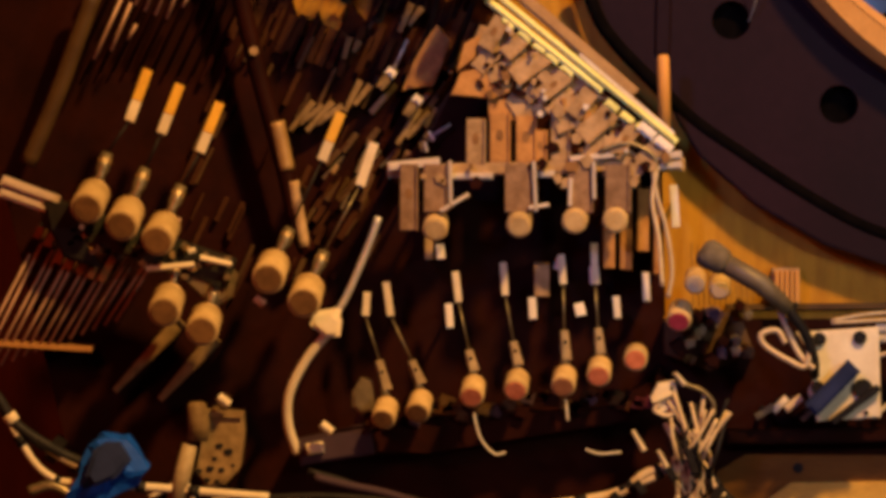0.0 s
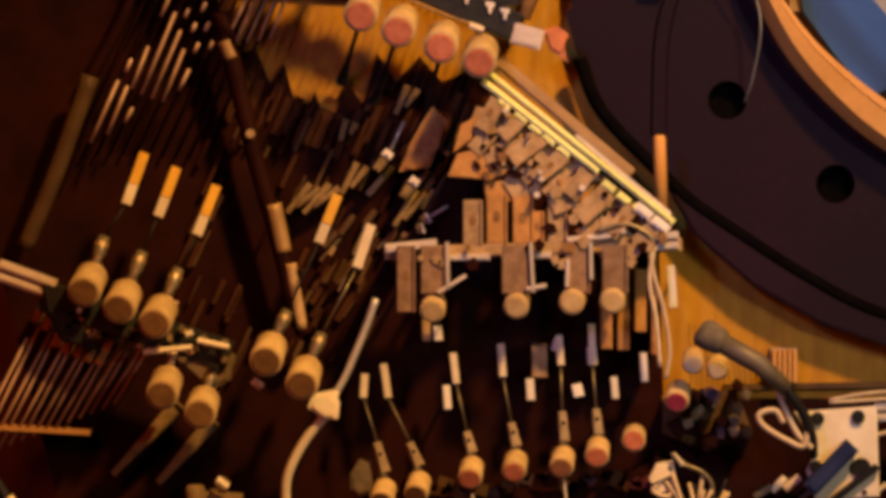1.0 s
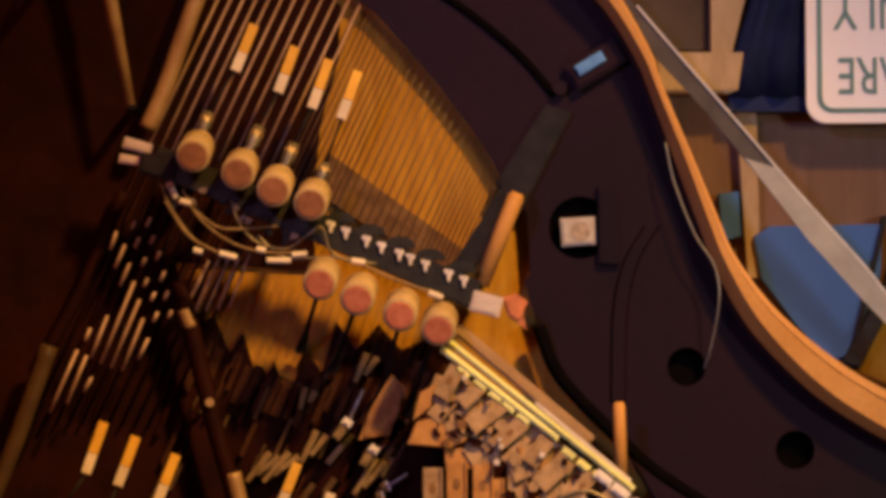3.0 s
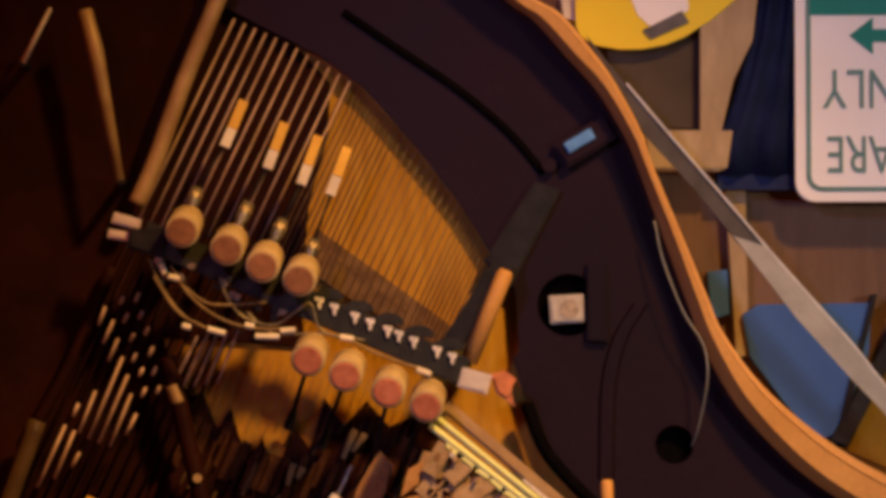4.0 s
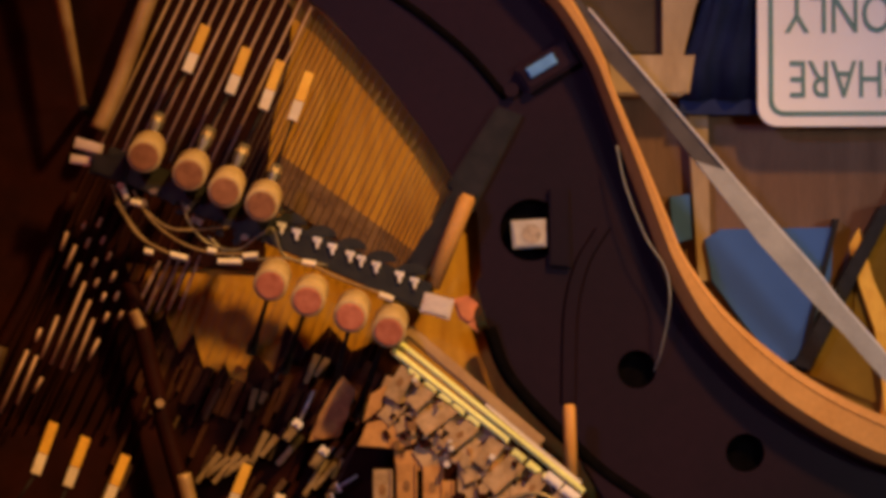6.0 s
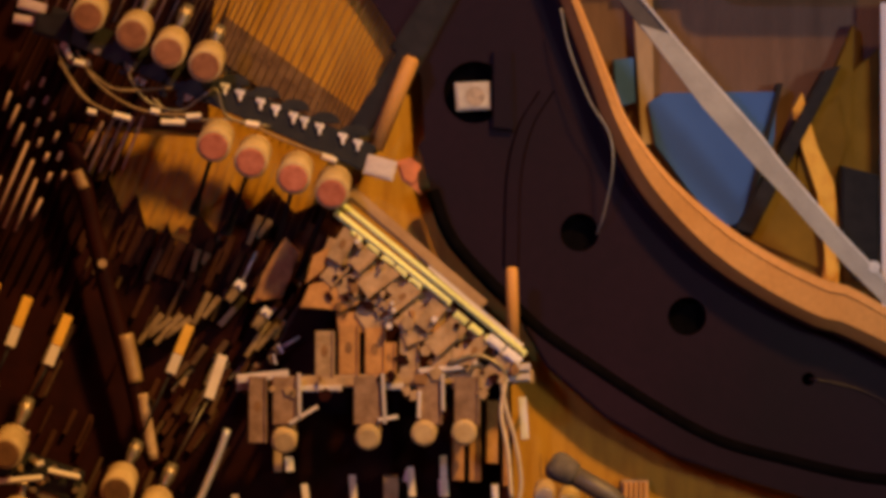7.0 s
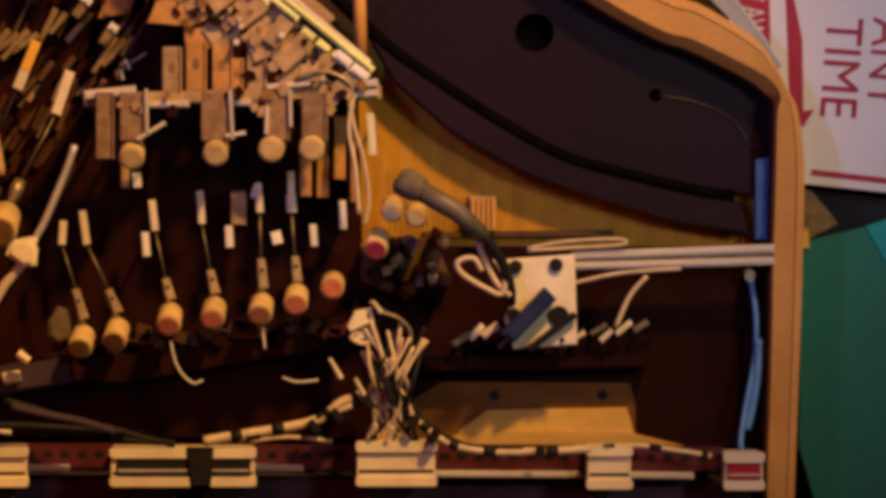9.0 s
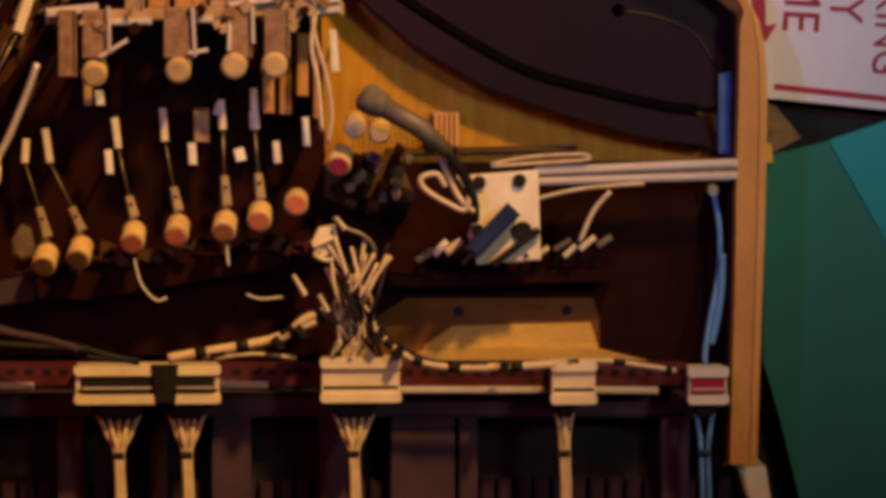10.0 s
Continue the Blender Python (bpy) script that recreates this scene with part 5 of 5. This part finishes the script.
ob, X, Y = connector(130, 382, 642, 706, CREAM, "wide ivory and black double plug connector", ((140, 272), (300, 374)))
part("divider", prism([(X(262), Y(640)), (X(310), Y(640)), (X(305), Y(708)), (X(268), Y(708))], -80, -60, 2), BLACK, ob)
tail(ob, 205, 95, X, Y, 710, 5)
tail(ob, 325, 80, X, Y, 710, 5)
ob, X, Y = connector(563, 700, 632, 706, CREAM, "ivory plug connector with fanned wires", ())
tail(ob, 620, 90, X, Y, 710, 5)
ob, X, Y = connector(970, 1046, 640, 712, CREAM, "small ivory plug connector", ())
tail(ob, 994, 36, X, Y, 712, 3)
ob, X, Y = connector(1213, 1280, 652, 714, WHITE, "small white and red plug connector", ((1217, 1276),))
part("red_face", prism([(X(1218), Y(672)), (X(1275), Y(672)), (X(1275), Y(696)), (X(1218), Y(696))], -74.5, -70), SIGN_RED, ob)
tail(ob, 1243, 40, X, Y, 714, 2, BLUE_LIT)
ob, X, Y = connector(-110, -18, 640, 706, CREAM, "ivory plug connector on plum rail", ())
tail(ob, -70, 70, X, Y, 710, 4)

loom = thing("cable_loom", at((292.9, -727.6), 0), "tangled loom of beige cables bound with black ties", "cables")
rnd = random.Random(12)
main = [([(254.8, -659), (224.5, -670.4), (194.2, -693.2), (133.6, -706.1), (73, -715.9), (42.7, -721.2)], 9), ([(262.4, -662.9), (216.9, -681.8), (163.9, -700.8), (88.1, -718.2)], 7), ([(300.3, -651.5), (327, -693.4), (368.8, -723.9), (422.1, -735.4), (498.2, -735.5), (559.1, -731.8)], 8),
        ([(559.1, -731.8), (620.1, -728.1), (681.1, -735.8), (719.3, -742)], 5), ([(292.6, -636.3), (311.7, -666.7), (346, -706.3), (399.3, -729.3), (467.7, -733.2)], 6), ([(103.3, -721.3), (156.3, -716), (213.2, -721.4)], 4),
        ([(-221.6, -666.2), (-168.8, -681.4), (-108.5, -705.8), (-55.6, -719.5), (4.9, -723.4)], 6), ([(-89.6, -700.5), (-40.5, -715.7), (4.9, -725.7)], 6)]
for line, r in main:
    part("cable", cord(line, -72, r * 0.755, 6, 8), CABLE if r != 6 else BLACK, loom, "", True)
def banded(owner, line, depth, radius, step, mat, seed):
    """A pale cable with dark wraps along it."""
    pts = smooth_line([at(p, depth) for p in line], 8)
    r2 = random.Random(seed)
    i = 2
    while i < len(pts) - 3:
        part("wrap", tube(pts[i:i + 3], radius * 1.12, 8), mat, owner, "", True)
        i += r2.randint(step, step + 4)


for i, (line, r) in enumerate(main[:5]):
    banded(loom, line, -72, r * 0.8, 7, BLACK, i)
for k in range(24):
    a = Vector((294, -590.6)) + Vector((rnd.uniform(-42, 45), rnd.uniform(-30, 40)))
    b = Vector((291.2, -666.7)) + Vector((rnd.uniform(-28, 24), rnd.uniform(-15, 20)))
    c = Vector((294.4, -731.4)) + Vector((rnd.uniform(-42, 42), 0))
    part("cable", cord([a, a.lerp(b, 0.6) + Vector((rnd.uniform(-8, 8), 0)), b, c], [-70 - 30 * rnd.random(), -80 - 20 * rnd.random(), -78, -60], rnd.uniform(1.8, 3.2), 5, 6), CABLE if k % 3 else BLACK, loom, "", True)
for p, q in (((254.8, -659), (266.2, -675.8)), ((182.8, -693.2), (194.2, -708.4)), ((326.9, -685.8), (315.6, -701)), ((353.6, -704.8), (342.2, -721.6)), ((213.1, -678), (224.5, -693.3)), ((277.4, -621), (292.7, -666.7)), ((490.5, -727.9), (489.1, -741.6))):
    part("tie", slab(p, q, 11, -98, -56, 2), BLACK, loom)
for p, q in (((209.2, -609.6), (224.4, -636.2)), ((265.8, -533.6), (277.3, -548.8)), ((235.6, -571.6), (262.1, -560.2)), ((292.8, -701), (288.3, -712.4)), ((243.3, -636.2), (254.8, -659)), ((270, -697.1), (266.3, -708.5))):
    part("sleeve", tube([at(p, -90), at(q, -84)], [2.5, 4], 8), CREAM, loom)
part("plug_block", prism([(243.1, -548.8), (265.9, -545), (271.3, -583), (243.2, -589.1), (233.3, -567.8)], -80, -50, 3), CREAM, loom)
part("cable", cord([(262.1, -533.6), (281, -548.8), (300, -556.4), (315.2, -571.6), (316.8, -590.6)], -84, 3, 6, 6), material_neck, loom, "", True)
part("cable", cord([(245.5, -575.4), (237.9, -583), (254.6, -590.6), (269.8, -583)], -84, 3, 6, 6), CABLE, loom, "", True)
part("loom_foot", slab((285.2, -681.9), (300.4, -685.7), 24, -70, 62), BLACK, loom)

big = thing("white_cable", at((-234.7, -647), 40), "curved white cable with a taped knot", "cable")
part("cable_line", cord([(-182, -449.6), (-191, -476.1), (-223.5, -517.9), (-246.2, -563.5), (-248.4, -605.3), (-236.3, -645.5)], [-80, -80, -70, -60, -50, -40], 6.5, 8, 10), CREAM, big, "", True)
part("knot", prism([(-212.3, -453.5), (-189.6, -449.6), (-175.9, -464.7), (-178.2, -486), (-197.1, -487.5), (-218.3, -470.9)], -95, -72, 5), CREAM, big)
part("clamp_tail", slab((-291.7, -436.3), (-280.4, -446.1), 9, -70, -60, 1), WHITE, big)
part("cable_end", slab((-234.7, -647), (-136.3, -627.8), 30, -50, 58, 4, None, 36), SLIP, big, "grey padded cable end")
part("cable_sleeve", cord([(-223.4, -639.4), (-200.7, -635.5)], -56, 8, 4, 8), CREAM, big, "", True)
shelf = thing("lower_bracket_row", at((45.3, -585.5), 40), "worn plum and tan brackets under the small players", "bracket")
part("row_rail", prism([(-151.4, -624), (-106.1, -601.1), (189.2, -585.1), (249.5, -531.8), (257.2, -562.1), (204.4, -604), (-60.5, -646.5), (-143.8, -646.8)], -20, 60, 4), BED, shelf)
for k in range(44):
    p = Vector((-151.5, -601.2)).lerp(Vector((242.1, -569.7)), k / 43) + Vector((rnd.uniform(-8, 8), rnd.uniform(-12, 18)))
    part("bracket", prism([p + Vector((rnd.uniform(8, 18) * math.cos(g), rnd.uniform(7, 15) * math.sin(g))) for g in (0.5, 2.0, 3.6, 5.2)], -34, -19, 2), rnd.choice((BED, BED, PURPLE, DIM_BROWN, OLIVE, SLIP)), shelf)
for line in ([(-1.6, -589.4), (7.6, -623.5), (26.6, -644.8), (41.7, -642.4)], [(121, -570.1), (124.1, -600.4)], [(147.7, -638.3), (166.7, -644.3), (195.4, -642)]):
    part("hook", cord(line, -48, 1.7, 6, 6), WHITE, shelf, "", True)
part("side_arm", prism([(-162.9, -563.3), (-151.6, -544.3), (-136.4, -548), (-132.6, -586), (-151.5, -593.6), (-162.9, -582.3)], -50, -18, 4), material_neck, shelf)

# ---- lower left ----
tape = thing("blue_tape", at((-500, -670.6), 0), "crumpled bright blue tape round the cables", "tape")
bm = bmesh.new()
c = [(-549.4, -718.1), (-527, -680.5), (-509.7, -633.2), (-493.3, -618.2), (-461.9, -621.1), (-432, -660), (-451.4, -687.1), (-497.1, -706.7)]
f = [bm.verts.new(at(p, -100 - 14 * (i % 2))) for i, p in enumerate(c)]
g = bm.verts.new(at((-484.5, -663.6), -125))
b = [bm.verts.new(at(p, -50)) for p in c]
for i in range(len(c)):
    j = (i + 1) % len(c)
    bm.faces.new((f[i], f[j], g))
    bm.faces.new((f[j], f[i], b[i], b[j]))
bm.faces.new(b)
bmesh.ops.subdivide_edges(bm, edges=bm.edges[:], cuts=2, use_grid_fill=True)
for v in bm.verts:
    v.co += noise.noise_vector(v.co * 45) * 0.009
part("tape_wrap", bm, BLUE_TAPE, tape)
part("tape_end", prism([(-501.7, -633.6), (-486.8, -624.6), (-467.4, -624.6), (-452.6, -647.7), (-471.9, -670.2), (-501.7, -682.9), (-512.2, -668)], -136, -112, 5), NAVY, tape)
block_ob = thing("terminal_block", at((-348.4, -647.4), 40), "tan drilled terminal block with dark holes", "terminal block")
part("block_body", prism([(-359.1, -598.5), (-351.6, -587.9), (-308, -590.8), (-306.5, -619.5), (-312.5, -664.7), (-332, -685.9), (-356.1, -690.5), (-372.6, -669.4), (-366.6, -642.2)], -60, 30, 4), OLIVE2, block_ob)
for c, r in (((-339.6, -634.6), 6), ((-327.5, -642.1), 7), ((-345.6, -651.2), 4), ((-366.6, -667.9), 5), ((-351.6, -664.8), 6), ((-336.5, -666.3), 5), ((-356.1, -679.9), 5), ((-342.5, -681.4), 4), ((-321.5, -660.2), 3)):
    part("drilled_hole", prism([Vector(c) + Vector((math.cos(g) * r, math.sin(g) * r * 0.75)) for g in (0.2, 1.1, 2.3, 3.0, 4.1, 5.2)], -61.5, -58), BLACK, block_ob)
part("block_knob", tube([at((-368.4, -573.9), -86), at((-368.3, -578.4), -86), at((-365.6, -602.9), -80), at((-367.1, -625.5), -80)], [9, 13, 15, 14], 12), OLIVE2, block_ob, "", True)
part("block_post", tube([at((-377.4, -631.2), -84), at((-398.6, -715.8), -80)], [10, 13], 10), material_stem, block_ob, "", True)
part("block_flange", prism([(-366.5, -583.3), (-306.4, -589.2), (-309.4, -598.2), (-366.5, -596.9)], -66, -58, 2), OLIVE2, block_ob)
part("block_screw", disc((-333.3, -575.2), 9, -60, -30, 10), OLIVE, block_ob)
part("block_leg", slab((-356, -624.6), (-340.8, -647.3), 24, 28, 72), BLACK, block_ob)
part("block_leg", slab((-337.1, -571.4), (-329.5, -624.5), 10, -40, -20), BLACK, block_ob)
lcab = thing("cable_loom", at((-560.6, -648), 0), "beige and black cables running along the rail", "cables")
for line, r, m in (([(-681.7, -526.8), (-636.3, -564.6), (-606, -606.3), (-553, -640.4), (-511.4, -659.2)], 11, BLACK), ([(-613.6, -606.3), (-583.4, -655.7), (-553.1, -678.4), (-522.7, -682.1)], 7, CREAM), ([(-590.9, -617.7), (-545.5, -647.9), (-515.1, -663.1)], 9, CREAM), ([(-462.1, -685.7), (-409, -689.4), (-348.4, -694.5), (-272.6, -700.4)], 8, CREAM),
                   ([(-280.2, -701.9), (-211.9, -698.7), (-151.3, -701.5), (-60.4, -707.3)], 7, BLACK), ([(-348.4, -704.4), (-295.3, -698.9), (-211.9, -707.8)], 5, CREAM), ([(-212, -673.6), (-166.5, -684.8), (-121, -693.8), (-75.5, -707.4)], 8, SLIP), ([(-591, -693.7), (-560.7, -686), (-530.3, -701.1)], 10, material_neck), ([(-431.8, -700.8), (-386.3, -681.7), (-371.1, -708.2)], 5, CREAM)):
    part("cable", cord(line, -84, r * 0.755, 6, 8), m, lcab, "", True)
for i, (line, dp, r, m) in enumerate((([(-613.6, -606.3), (-583.4, -655.7), (-553.1, -678.4), (-522.7, -682.1)], -84, 6, BLACK), ([(-590.9, -617.7), (-545.5, -647.9), (-515.1, -663.1)], -84, 7.5, BLACK), ([(-462.1, -685.7), (-409, -689.4), (-348.4, -694.5), (-272.6, -700.4)], -84, 7, BLACK), ([(-681.7, -526.8), (-636.3, -564.6), (-606, -606.3), (-553, -640.4)], -84, 9, CREAM))):
    banded(lcab, line, dp, r, 10, m, i)
part("loom_foot", slab((-568.2, -640.4), (-553, -648), 24, -70, 72), BLACK, lcab)
for p in ((-607.6, -604.1), (-196.9, -607.4), (-333.3, -571.4)):
    part("sleeve", tube([at(Vector(p) + Vector((-6, 5)), -84), at(Vector(p) + Vector((8, -6)), -84)], 6, 8), CREAM, lcab)
